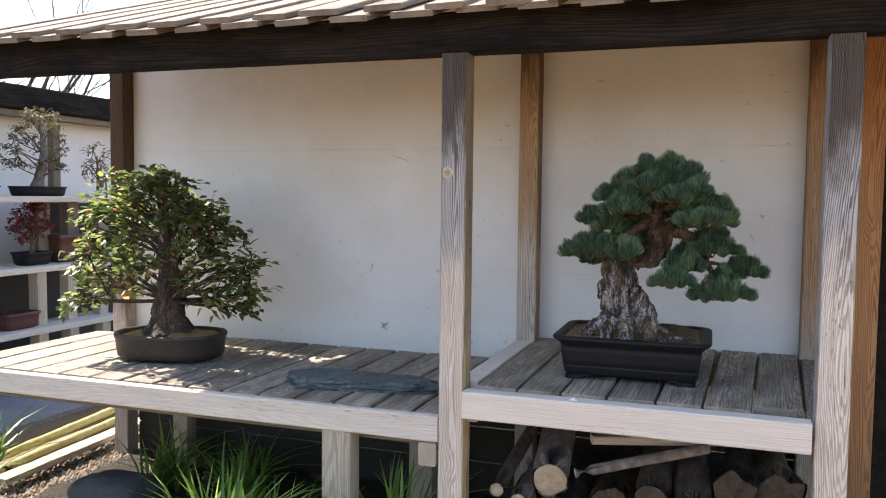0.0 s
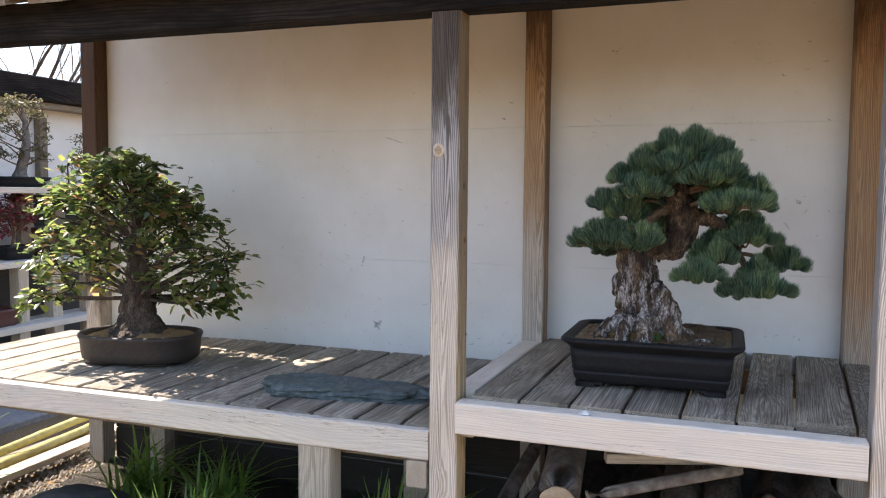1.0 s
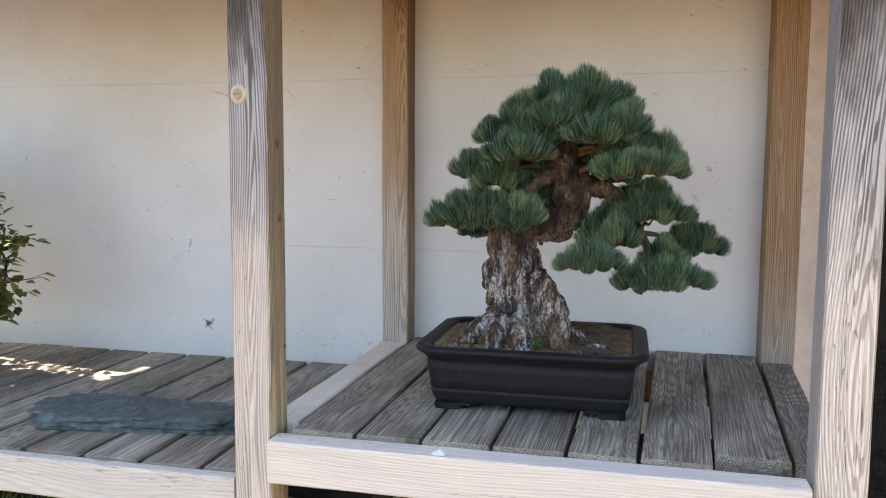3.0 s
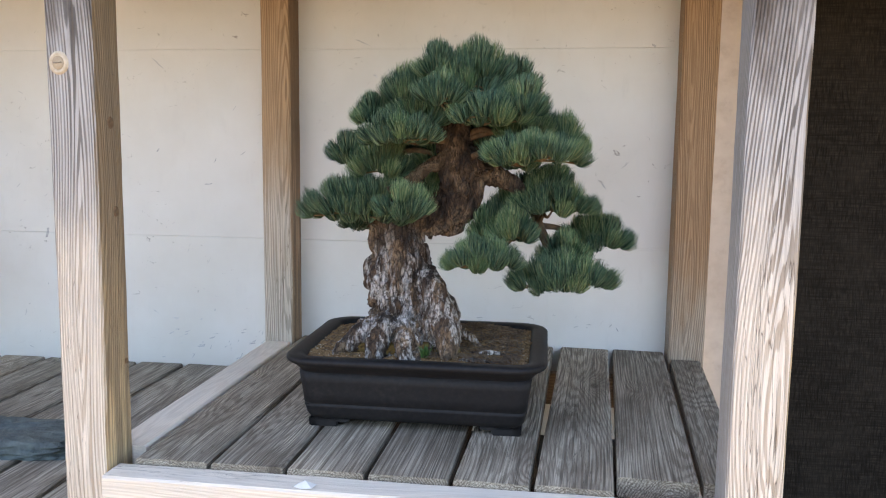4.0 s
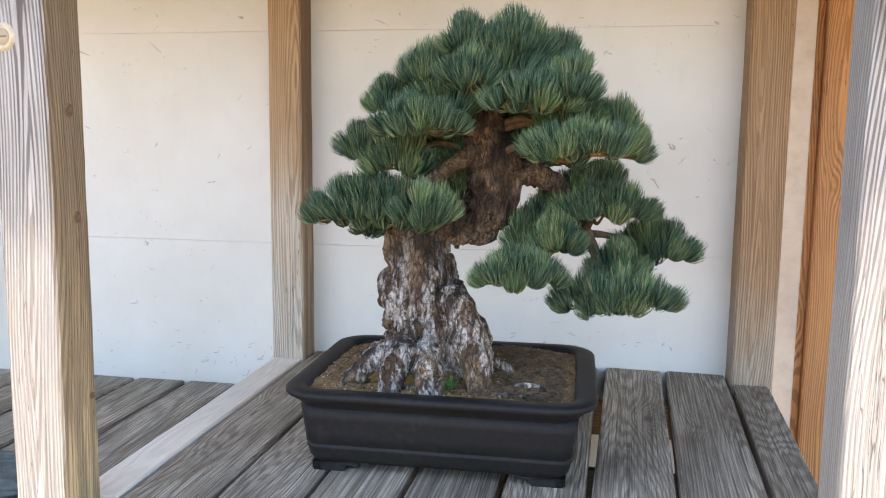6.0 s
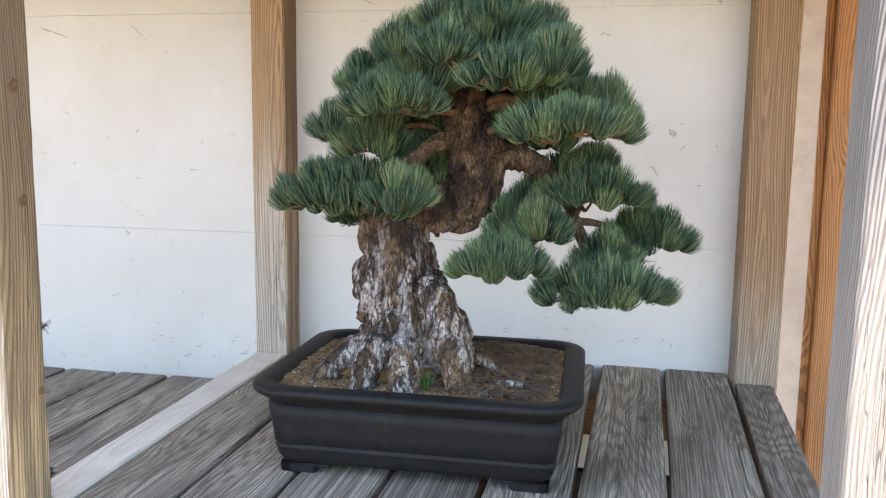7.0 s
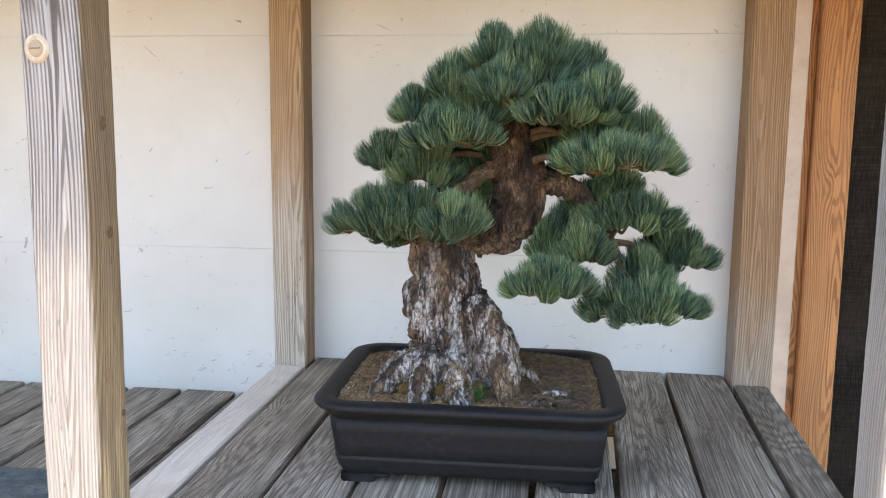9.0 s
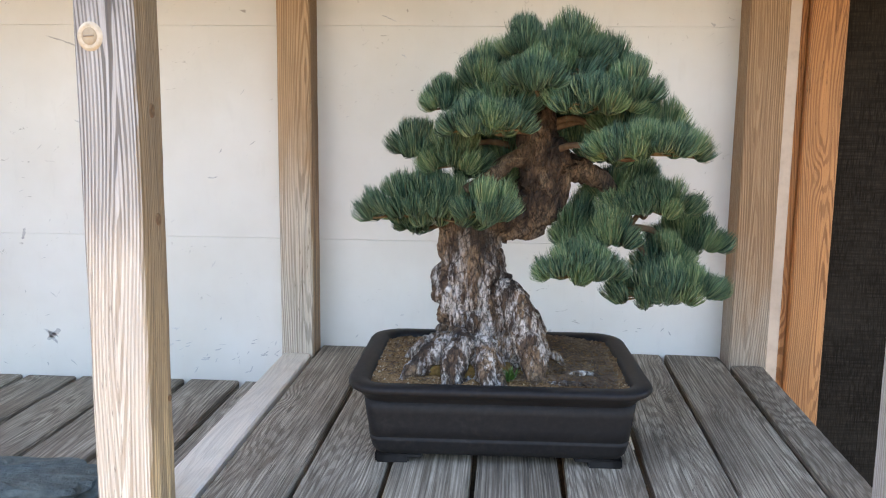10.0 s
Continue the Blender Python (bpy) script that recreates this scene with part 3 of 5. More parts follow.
tagged(from_lists("soil_grains", verts, faces, M_GRAIN, None, "", pm), "coarse tan and brown grains over the potting soil", "soil", kind="stuff")

OVAL_AT = (-2.36, 2.76, DECK_L)
oval_pot = thing("bonsai_pot", "shallow brown oval bonsai pot standing in sunlight on planks", "pot", OVAL_AT)
om = Matrix.Translation(OVAL_AT) @ pose(0, 0, 0, 0, 0, 12)


def oval(hx, hy, n=48):
    return [(hx * math.copysign(abs(math.cos(a)) ** 0.8, math.cos(a)), hy * math.copysign(abs(math.sin(a)) ** 0.8, math.sin(a))) for a in (2 * math.pi * i / n for i in range(n))]


prof = [(-0.03, 0.012), (-0.014, 0.014), (-0.004, 0.026), (0.0, 0.05), (0.004, 0.098), (0.009, 0.108), (0.012, 0.118), (0.008, 0.126), (-0.004, 0.126), (-0.01, 0.116), (-0.012, 0.09)]
part_v, part_f = lofted(prof, lambda g: oval(0.245 + g, 0.165 + g))
from_lists("body", part_v, part_f[:-1], M_POT2, oval_pot, "", om, True)
for sx, sy in ((-1, -1), (1, -1), (-1, 1), (1, 1)):
    bm = bmesh.new()
    bmesh.ops.create_cube(bm, size=1, matrix=Matrix.LocRotScale((sx * 0.13, sy * 0.09, 0.0075), None, (0.06, 0.03, 0.015)))
    bmesh.ops.bevel(bm, geom=bm.edges[:], offset=0.003, segments=1, affect="EDGES")
    part("foot", bm, M_POT2, oval_pot, "", om)
verts, faces = [(0, 0, 0.141)], []
for j in range(1, 9):
    for i, (x, y) in enumerate(oval(0.236 * j / 8, 0.156 * j / 8)):
        p = Vector((x, y, 0.3))
        verts.append((x, y, 0.139 - 0.03 * (j / 8) ** 2 + 0.009 * noise.noise(p * 16) + 0.004 * noise.noise(p * 60)))
for j in range(8):
    for i in range(48):
        a, b = 1 + (j - 1) * 48 + i, 1 + (j - 1) * 48 + (i + 1) % 48
        faces.append((0, b + 48, a + 48)[::-1] if j == 0 else (a, b, b + 48, a + 48))
oval_soil = from_lists("potting_soil", verts, faces, M_SOIL, None, "", om)
tagged(oval_soil, "dry brown soil with fallen leaves in the oval pot", "soil", kind="stuff")


# ---- plant materials ----
def leaf_mat(name, cols, gloss=0.45, through_amount=0.3, through_gain=1.6, shine=0.5):
    n = Nodes(name)
    r = n.island()
    col = n.ramp(r, [(i / (len(cols) - 1), c) for i, c in enumerate(cols)])
    col = n.mix(n.ramp(n.noise(n.coords(), 90, 3), [(0.35, 0.0), (0.7, 0.35)]), col, tuple(c * 0.6 for c in cols[0]))
    mat = n.finish(col, gloss, Specular_IOR_Level=shine)
    tr = n.add("BsdfTranslucent")
    hsv = n.add("HueSaturation")
    n.put(hsv.inputs["Color"], col)
    hsv.inputs["Value"].default_value = through_gain
    n.put(tr.inputs["Color"], hsv.outputs[0])
    mix = n.add("MixShader")
    mix.inputs[0].default_value = through_amount
    out = n.tree.nodes["Material Output"]
    n.tree.links.new(n.bsdf.outputs[0], mix.inputs[1])
    n.tree.links.new(tr.outputs[0], mix.inputs[2])
    n.tree.links.new(mix.outputs[0], out.inputs[0])
    return mat


def bark_mat(name, dark, mid, pale, silver, silver_z, scale=1.0):
    """Furrowed bark; silver_z: own height under which grey weathered plates are common."""
    n = Nodes(name)
    c = n.coords((1, 1, 0.45))
    turb = n.add("TexNoise")
    n.put(turb.inputs["Vector"], c)
    turb.inputs["Scale"].default_value = 40 * scale
    turb.inputs["Detail"].default_value = 4
    warp = n.vmath("ADD", c, n.vmath("MULTIPLY", turb.outputs[1], (0.035, 0.035, 0.035)))
    cells = n.voronoi(warp, 60 * scale, "DISTANCE_TO_EDGE")
    big = n.noise(c, 22 * scale, 5, 0.6)
    fine = n.noise(c, 170 * scale, 5, 0.65)
    col = n.ramp(big, [(0.38, dark), (0.5, mid), (0.64, pale)])
    sep = n.add("SeparateXYZ")
    n.put(sep.inputs[0], n.add("TexCoord").outputs["Object"])
    low = n.add("MapRange")
    n.put(low.inputs[0], n.math("ADD", sep.outputs[2], n.math("MULTIPLY", big, 0.16)))
    low.inputs[1].default_value, low.inputs[2].default_value = silver_z + 0.12, silver_z
    patches = n.ramp(n.noise(n.vmath("MULTIPLY", c, (1, 1, 0.6)), 38 * scale, 5, 0.7), [(0.47, 0.0), (0.56, 1.0)])
    col = n.mix(n.math("MULTIPLY", n.math("MULTIPLY", patches, low.outputs[0]), 0.9), col, silver)
    col = n.mix(n.ramp(cells, [(0.0, 0.75), (0.06, 0.0)]), col, tuple(v * 0.35 for v in dark))
    col = n.mix(n.ramp(fine, [(0.38, 0.75), (0.56, 0.0)]), col, dark)
    height = n.math("ADD", n.math("MULTIPLY", n.ramp(cells, [(0.0, 0.0), (0.12, 1.0)]), 0.5), fine)
    return n.finish(col, 0.85, height, 1.0, 0.008)


M_NEEDLE = leaf_mat("blue green pine needles", ((0.008, 0.026, 0.018), (0.024, 0.066, 0.044), (0.058, 0.130, 0.084), (0.100, 0.190, 0.118), (0.165, 0.265, 0.155), (0.30, 0.35, 0.19)), 0.36, 0.05, 1.3, 0.3)
M_NEEDLE_PALE = leaf_mat("yellow green pine needles", ((0.030, 0.070, 0.034), (0.075, 0.155, 0.075), (0.12, 0.215, 0.110), (0.18, 0.285, 0.140), (0.27, 0.36, 0.18), (0.40, 0.42, 0.22)), 0.36, 0.05, 1.3, 0.3)
M_BARK = bark_mat("furrowed pine bark", (0.022, 0.014, 0.010), (0.095, 0.058, 0.036), (0.28, 0.185, 0.11), (0.66, 0.62, 0.58), 0.25)
M_STUB = bark_mat("tan branch bark", (0.06, 0.036, 0.02), (0.19, 0.118, 0.065), (0.36, 0.25, 0.145), (0.4, 0.33, 0.24), 0.0, 1.6)
M_TWIG = speckled("brown twig bark", ((0.06, 0.036, 0.022), (0.14, 0.088, 0.05), (0.25, 0.165, 0.095)), 60, 0.85, 0.6, 0.003)
M_SHOOT = speckled("pale tan shoot bark", ((0.10, 0.065, 0.032), (0.20, 0.14, 0.07), (0.36, 0.27, 0.14)), 60, 0.85, 0.6, 0.003)
M_BARK2 = bark_mat("dark deciduous bark", (0.035, 0.024, 0.017), (0.08, 0.055, 0.038), (0.15, 0.11, 0.08), (0.18, 0.15, 0.12), 0.0, 0.8)
M_LEAF = leaf_mat("green broad leaves", ((0.024, 0.042, 0.016), (0.034, 0.056, 0.019), (0.044, 0.068, 0.022), (0.054, 0.080, 0.024), (0.064, 0.092, 0.026), (0.074, 0.104, 0.028), (0.088, 0.118, 0.031), (0.105, 0.130, 0.034), (0.13, 0.15, 0.042), (0.16, 0.165, 0.05), (0.22, 0.10, 0.06)), 0.36, 0.45, 3.6)
M_RED = leaf_mat("red maple leaves", ((0.16, 0.03, 0.04), (0.25, 0.05, 0.06), (0.33, 0.09, 0.09)), 0.5, 0.3, 1.6)
M_BUFF = leaf_mat("sparse olive foliage", ((0.07, 0.075, 0.03), (0.14, 0.13, 0.055), (0.28, 0.24, 0.12)), 0.5, 0.3, 1.6)
M_GRASS = leaf_mat("bright strap grass", ((0.08, 0.16, 0.03), (0.15, 0.27, 0.05), (0.26, 0.38, 0.10)), 0.4, 0.45, 2.2)
M_WEED = leaf_mat("dark green weed", ((0.03, 0.09, 0.02), (0.06, 0.15, 0.03), (0.10, 0.20, 0.05)), 0.5, 0.2, 1.5)
M_MOSS = speckled("rusty moss", ((0.10, 0.06, 0.015), (0.17, 0.10, 0.025), (0.10, 0.11, 0.03)), 120, 0.95, 0.9, 0.004, 20.0)


# ---- pine ----
PINE_AT = Vector((-0.285, 2.675, 0.95))
pine = thing("bonsai_tree", "old bonsai pine with furrowed grey bark and tiered needle pads", "tree", PINE_AT)
to_pine = Matrix.Translation(PINE_AT)


def plates(p, k):
    """Flat-topped bark plates of uneven height with narrow, deep furrows between them."""
    q = Vector((p.x * k, p.y * k, p.z * k * 0.40))
    q += 0.55 * noise.noise_vector(q * 0.9) + 0.16 * noise.noise_vector(q * 3.1)
    d, at = noise.voronoi(q)
    edge = min(1.0, (d[1] - d[0]) * 3.4)
    flake = noise.cell(at[0] * 7.3)
    return edge * edge * (3 - 2 * edge) * (0.55 + 0.45 * flake)


def bark_tube(points, radii, steps, sides, k, depth, roots=()):
    path, rr = smooth_path(points, radii, steps)

    def bump(i, a, p):
        r = rr[i]
        q = p + Vector((math.cos(a), math.sin(a), 0)) * r
        out = depth * (plates(q, k) - 0.5) + depth * 0.35 * (plates(q * 1.03, k * 2.3) - 0.5)
        out += 0.13 * noise.noise(Vector((q.x * 30, q.y * 30, q.z * 7))) + 0.09 * noise.noise(q * 14) + 0.06 * noise.noise(Vector((q.x * 90, q.y * 90, q.z * 30))) + 0.03 * noise.noise(q * 190)
        low = max(0.0, 1 - (p.z + 0.01) / 0.12)
        for ra, rh in roots:
            d = math.cos(a - ra)
            out += rh * low * low * max(0.0, d) ** 6
        return out

    return tube_lists(path, rr, sides, True, bump)


spine = [(0.004, 0, -0.03, 0.1), (0.004, 0, 0.01, 0.096), (0.002, 0, 0.055, 0.088), (-0.006, 0, 0.115, 0.077), (-0.018, -0.004, 0.19, 0.064), (-0.023, -0.004, 0.248, 0.056), (-0.008, 0.004, 0.292, 0.056), (0.045, 0.022, 0.296, 0.052), (0.092, 0.03, 0.302, 0.049), (0.119, 0.02, 0.35, 0.049), (0.115, 0.01, 0.405, 0.049), (0.102, 0.004, 0.455, 0.04), (0.108, 0.0, 0.505, 0.029), (0.118, 0.0, 0.57, 0.015), (0.132, 0.0, 0.635, 0.006)]
v, f = bark_tube([s[:3] for s in spine], [s[3] for s in spine], 18, 170, 33, 0.29, [(3.5, 0.3), (4.4, 0.25), (5.3, 0.35), (0.1, 0.25), (1.5, 0.2), (2.6, 0.25)])
from_lists("trunk", v, f, M_BARK, pine, "thick S-bent trunk with silvery flaking bark", to_pine, True)

ROOTS = [
    [(-0.06, -0.06, 0.05, 0.03), (-0.105, -0.085, 0.022, 0.022), (-0.128, -0.098, 0.008, 0.014), (-0.140, -0.104, -0.012, 0.009)],
    [(-0.03, -0.08, 0.06, 0.03), (-0.045, -0.115, 0.025, 0.024), (-0.052, -0.132, 0.003, 0.015), (-0.056, -0.146, -0.016, 0.008)],
    [(0.015, -0.085, 0.06, 0.024), (0.015, -0.12, 0.028, 0.02), (0.025, -0.138, 0.0, 0.014), (0.03, -0.150, -0.016, 0.008)],
    [(0.055, -0.035, 0.150, 0.030), (0.078, -0.052, 0.110, 0.034), (0.096, -0.068, 0.062, 0.036), (0.104, -0.086, 0.022, 0.028), (0.106, -0.11, -0.014, 0.013)],
    [(0.085, 0.0, 0.035, 0.022), (0.12, -0.01, 0.032, 0.013), (0.145, -0.015, 0.028, 0.010), (0.16, -0.02, 0.012, 0.007), (0.165, -0.024, -0.01, 0.005)],
    [(-0.09, 0.01, 0.03, 0.028), (-0.13, 0.02, 0.008, 0.016), (-0.155, 0.03, -0.012, 0.008)],
    [(0.15, -0.06, 0.004, 0.004), (0.19, -0.075, 0.010, 0.0045), (0.22, -0.07, 0.006, 0.004), (0.24, -0.08, -0.008, 0.003)],
    [(0.12, -0.10, -0.006, 0.004), (0.16, -0.115, 0.002, 0.005), (0.20, -0.11, -0.003, 0.004), (0.22, -0.12, -0.014, 0.003)],
]
for pts in ROOTS:
    if pts[0][3] > 0.01:
        pts = [(pts[0][0] * 0.45, pts[0][1] * 0.45, pts[0][2] - 0.01, pts[0][3]), *pts]
    v, f = bark_tube([p[:3] for p in pts], [p[3] for p in pts], 12, 44, 50, 0.2)
    from_lists("root", v, f, M_BARK, pine, "", to_pine, True)


def tuft(rs, verts, faces, base, axis, length, wide, count):
    """One brush of needles: they spring outwards from the shoot, then curve up along its axis."""
    axis = axis.normalized()
    u = axis.orthogonal().normalized()
    t = axis.cross(u)
    for k in range(count):
        a = rs.uniform(0, 2 * math.pi)
        s = rs.random() ** 0.5
        side = u * math.cos(a) + t * math.sin(a)
        ln = length * (1 - 0.30 * s * s) * rs.uniform(0.88, 1.07)
        w = wide * s * rs.uniform(0.88, 1.12)
        b0 = base + side * 0.004 * s + axis * rs.uniform(0.0, 0.010) * (1 - s)
        m1 = b0 + side * w * 0.62 + axis * ln * (0.34 - 0.10 * s)
        m2 = b0 + side * w * 0.97 + axis * ln * 0.70
        tip = b0 + side * w * 1.04 + axis * ln + Vector((rs.gauss(0, 0.0024), rs.gauss(0, 0.0024), 0.003 * s))
        wv = (tip - b0).cross(Vector((rs.uniform(-1, 1), rs.uniform(-1, 1), rs.uniform(-1, 1)))).normalized()
        o = len(verts)
        verts += [b0 - wv * 0.0005, b0 + wv * 0.0005, m1 + wv * 0.0007, m1 - wv * 0.0007, m2 + wv * 0.0006, m2 - wv * 0.0006, tip]
        faces += [(o, o + 1, o + 2, o + 3), (o + 3, o + 2, o + 4, o + 5), (o + 5, o + 4, o + 6)]


def needle_pad(rs, w, d, h, gap=0.039):
    """A pad of distinct rounded brushes; returns needle verts and faces and the shoots' feet, about the pad's middle."""
    verts, faces, feet = [], [], []
    length, wide = min(0.050, max(0.034, 1.15 * h)), 0.0195
    bw, bd = max(w - 0.028, 0.012), max(d - 0.022, 0.012)
    tones = []
    places = []
    for ring in (1.0, 0.58, 0.2):
        around = math.pi * (bw + bd) * ring
        count = max(1, round(around / (gap * (0.86 if ring == 1.0 else 1.0))))
        if ring < 1 and around < gap * 1.4:
            count = 1
        off = rs.uniform(0, 6.3)
        for k in range(count):
            a = off + 2 * math.pi * (k + rs.uniform(-0.18, 0.18)) / count
            r = ring * (rs.uniform(0.90, 1.06) if count > 1 else 0.1)
            places.append((math.cos(a) * bw * r, math.sin(a) * bd * r, min(1.0, r * r)))
        if count == 1:
            break
    for x, y, q in places:
        low = -h
        top = low + (1 - q) ** 0.7 * max(2 * h - length * 0.95, 0.004) + rs.uniform(-0.003, 0.005)
        out = Vector((x / bw, y / bd, 0)) * 0.72 * q ** 0.8
        axis = out + Vector((rs.uniform(-0.14, 0.14), rs.uniform(-0.24, 0.08), 1.0))
        base = Vector((x, y, top))
        tuft(rs, verts, faces, base, axis, length * rs.uniform(0.9, 1.1), wide * rs.uniform(0.88, 1.15), 185)
        tones += [int(rs.random() < 0.38)] * (len(faces) - len(tones))
        feet.append(base)
        z = top - 0.026
        while z > low - 0.004:
            tuft(rs, verts, faces, Vector((x * 0.9, y * 0.9, z)), axis, length * 0.85, wide * 0.9, 105)
            z -= 0.026
        tones += [0] * (len(faces) - len(tones))
    return verts, faces, feet, tones


# middle of each pad, half width, half height, half depth, and where its branch leaves the trunk
PADS = [
    (-0.212, 2.615, 1.575, 0.055, 0.038, 0.055, 13), (-0.128, 2.635, 1.574, 0.070, 0.046, 0.065, 13), (-0.055, 2.680, 1.545, 0.055, 0.046, 0.055, 13),
    (-0.284, 2.625, 1.520, 0.052, 0.044, 0.055, 12), (-0.195, 2.545, 1.511, 0.060, 0.037, 0.055, 12), (-0.092, 2.535, 1.474, 0.088, 0.036, 0.060, 12), (-0.028, 2.545, 1.500, 0.050, 0.040, 0.050, 12),
    (-0.352, 2.640, 1.476, 0.052, 0.034, 0.055, 11), (-0.278, 2.540, 1.433, 0.090, 0.033, 0.062, 11), (-0.412, 2.680, 1.392, 0.054, 0.040, 0.060, 10), (-0.335, 2.640, 1.376, 0.068, 0.044, 0.055, 10),
    (-0.274, 2.565, 1.287, 0.066, 0.042, 0.050, 7), (-0.386, 2.648, 1.286, 0.134, 0.054, 0.095, 7), (-0.422, 2.770, 1.224, 0.046, 0.022, 0.045, 6),
    (-0.006, 2.515, 1.397, 0.108, 0.035, 0.075, 10), (0.054, 2.660, 1.420, 0.056, 0.046, 0.065, 11), (0.024, 2.812, 1.333, 0.060, 0.030, 0.055, 9),
    (0.032, 2.660, 1.290, 0.102, 0.035, 0.075, 0), (0.128, 2.770, 1.214, 0.084, 0.040, 0.065, 0), (-0.048, 2.610, 1.236, 0.056, 0.043, 0.050, 0), (-0.108, 2.690, 1.232, 0.050, 0.044, 0.045, 0),
    (-0.108, 2.550, 1.182, 0.086, 0.036, 0.058, 0), (0.058, 2.600, 1.143, 0.114, 0.040, 0.075, 0), (0.060, 2.655, 1.185, 0.062, 0.036, 0.055, 0),
    (-0.150, 2.740, 1.475, 0.095, 0.055, 0.060, 11), (-0.270, 2.760, 1.420, 0.085, 0.050, 0.060, 10), (-0.215, 2.700, 1.510, 0.085, 0.055, 0.055, 12), (-0.03, 2.720, 1.465, 0.080, 0.050, 0.060, 11),
    (-0.155, 2.600, 1.548, 0.075, 0.045, 0.045, 13), (-0.100, 2.700, 1.525, 0.090, 0.050, 0.050, 12), (-0.275, 2.715, 1.345, 0.070, 0.040, 0.045, 10), (-0.020, 2.760, 1.310, 0.070, 0.036, 0.050, 0), (-0.050, 2.740, 1.385, 0.060, 0.040, 0.050, 11),
    (-0.095, 2.760, 1.215, 0.045, 0.036, 0.040, 0), (-0.250, 2.600, 1.480, 0.070, 0.045, 0.050, 12), (-0.088, 2.735, 1.258, 0.050, 0.038, 0.045, 0), (-0.030, 2.630, 1.440, 0.070, 0.034, 0.050, 11),
    (-0.095, 2.730, 1.415, 0.070, 0.042, 0.050, 11), (-0.225, 2.730, 1.385, 0.062, 0.045, 0.050, 10), (-0.235, 2.725, 1.318, 0.062, 0.040, 0.048, 9),
]
HUB = Vector((0.0, 2.70, 1.225))  # where the lower limbs fork
rs = random.Random(21)
for x, y, z, w, h, d, at in PADS:
    v, f, feet, tones = needle_pad(rs, w, d * 1.05, h)
    pad = from_lists("needle_pad", v, f, M_NEEDLE, pine, "", Matrix.Translation((x, y, z)))
    pad.data.materials.append(M_NEEDLE_PALE)
    pad.data.polygons.foreach_set("material_index", tones)
    start = Vector(spine[at][:3]) + PINE_AT if at else HUB
    end = Vector((x, y, z - h * 0.80))
    rad = 0.008 if (end - start).length > 0.1 else 0.006
    m1 = start.lerp(end, 0.4) + Vector((rs.uniform(-0.012, 0.012), rs.uniform(-0.012, 0.012), rs.uniform(-0.015, 0.012) + 0.08 * (end - start).length))
    m2 = start.lerp(end, 0.75) + Vector((rs.uniform(-0.01, 0.01), rs.uniform(-0.01, 0.01), -0.006))
    lists = [tube_lists(*smooth_path([start, m1, m2, end], [rad, rad * 0.75, rad * 0.5, rad * 0.3], 6), 8)]
    v, f = merge(lists)
    branch = from_lists("branch", v, f, M_TWIG, pine, "", None, True)
    # tan shoots that carry the brushes
    lists = []
    for foot in feet:
        tip = Vector((x, y, z)) + foot + Vector((0, 0, 0.004))
        mid = end.lerp(tip, 0.55) + Vector((rs.uniform(-0.008, 0.008), rs.uniform(-0.008, 0.008), rs.uniform(-0.003, 0.010)))
        lists.append(tube_lists(*smooth_path([end, mid, tip], [0.0024, 0.0016, 0.0022], 4), 5))
    v, f = merge(lists)
    from_lists("shoot", v, f, M_SHOOT, branch, "pale tan shoots", None, True)

# the bare stub that sweeps down to the lowest tier
v, f = bark_tube([(0.112, 0.0, 0.445), (0.078, -0.03, 0.415), (0.047, -0.05, 0.398), (0.016, -0.06, 0.372), (-0.030, -0.07, 0.350)], [0.021, 0.017, 0.014, 0.0125, 0.009], 14, 40, 60, 0.34)
from_lists("branch", v, f, M_STUB, pine, "rough tan branch sweeping down", to_pine, True)
v, f = bark_tube([(0.10, 0.01, 0.36), (0.15, 0.015, 0.385), (0.20, 0.02, 0.378), (0.245, 0.025, 0.35), (0.275, 0.028, 0.305), (0.288, 0.026, 0.270)], [0.038, 0.032, 0.024, 0.016, 0.012, 0.009], 12, 28, 60, 0.3)
from_lists("branch", v, f, M_BARK, pine, "", to_pine, True)
v, f = bark_tube([(0.285, 0.025, 0.285), (0.30, 0.01, 0.255), (0.318, -0.01, 0.225), (0.33, -0.03, 0.195)], [0.010, 0.009, 0.008, 0.006], 6, 12, 60, 0.14)
from_lists("branch", v, f, M_TWIG, pine, "", to_pine, True)

# litter and moss on the soil
verts, faces = [], []
for k in range(1500):
    right = rs.random() < 0.75
    x = rs.uniform(0.02, 0.22) if right else rs.uniform(-0.22, 0.2)
    y = rs.uniform(-0.16, 0.12)
    z = 0.147 + 0.026 * math.exp(-((x + 0.03) ** 2 / 0.028 + y ** 2 / 0.02)) + 0.022 * math.exp(-((x - 0.13) ** 2 / 0.008 + (y - 0.06) ** 2 / 0.012)) + 0.002
    a, ln = rs.uniform(0, 6.3), rs.uniform(0.006, 0.03)
    dv = Vector((math.cos(a), math.sin(a), rs.uniform(-0.1, 0.25))) * ln / 2
    nv = Vector((-math.sin(a), math.cos(a), 0)) * rs.uniform(0.0006, 0.002)
    c = Vector((x, y, z + rs.uniform(0, 0.004)))
    up = Vector((0, 0, 0.0012))
    o = len(verts)
    verts += [c - dv - nv, c - dv + nv, c + dv + nv, c + dv - nv, c + up]
    faces += [(o, o + 1, o + 4), (o + 1, o + 2, o + 4), (o + 2, o + 3, o + 4), (o + 3, o, o + 4)]
litter = from_lists("needle_litter", verts, faces, M_TWIG, None, "", pm)
tagged(litter, "dry brown needles and bark crumbs on the soil", "litter", kind="stuff")
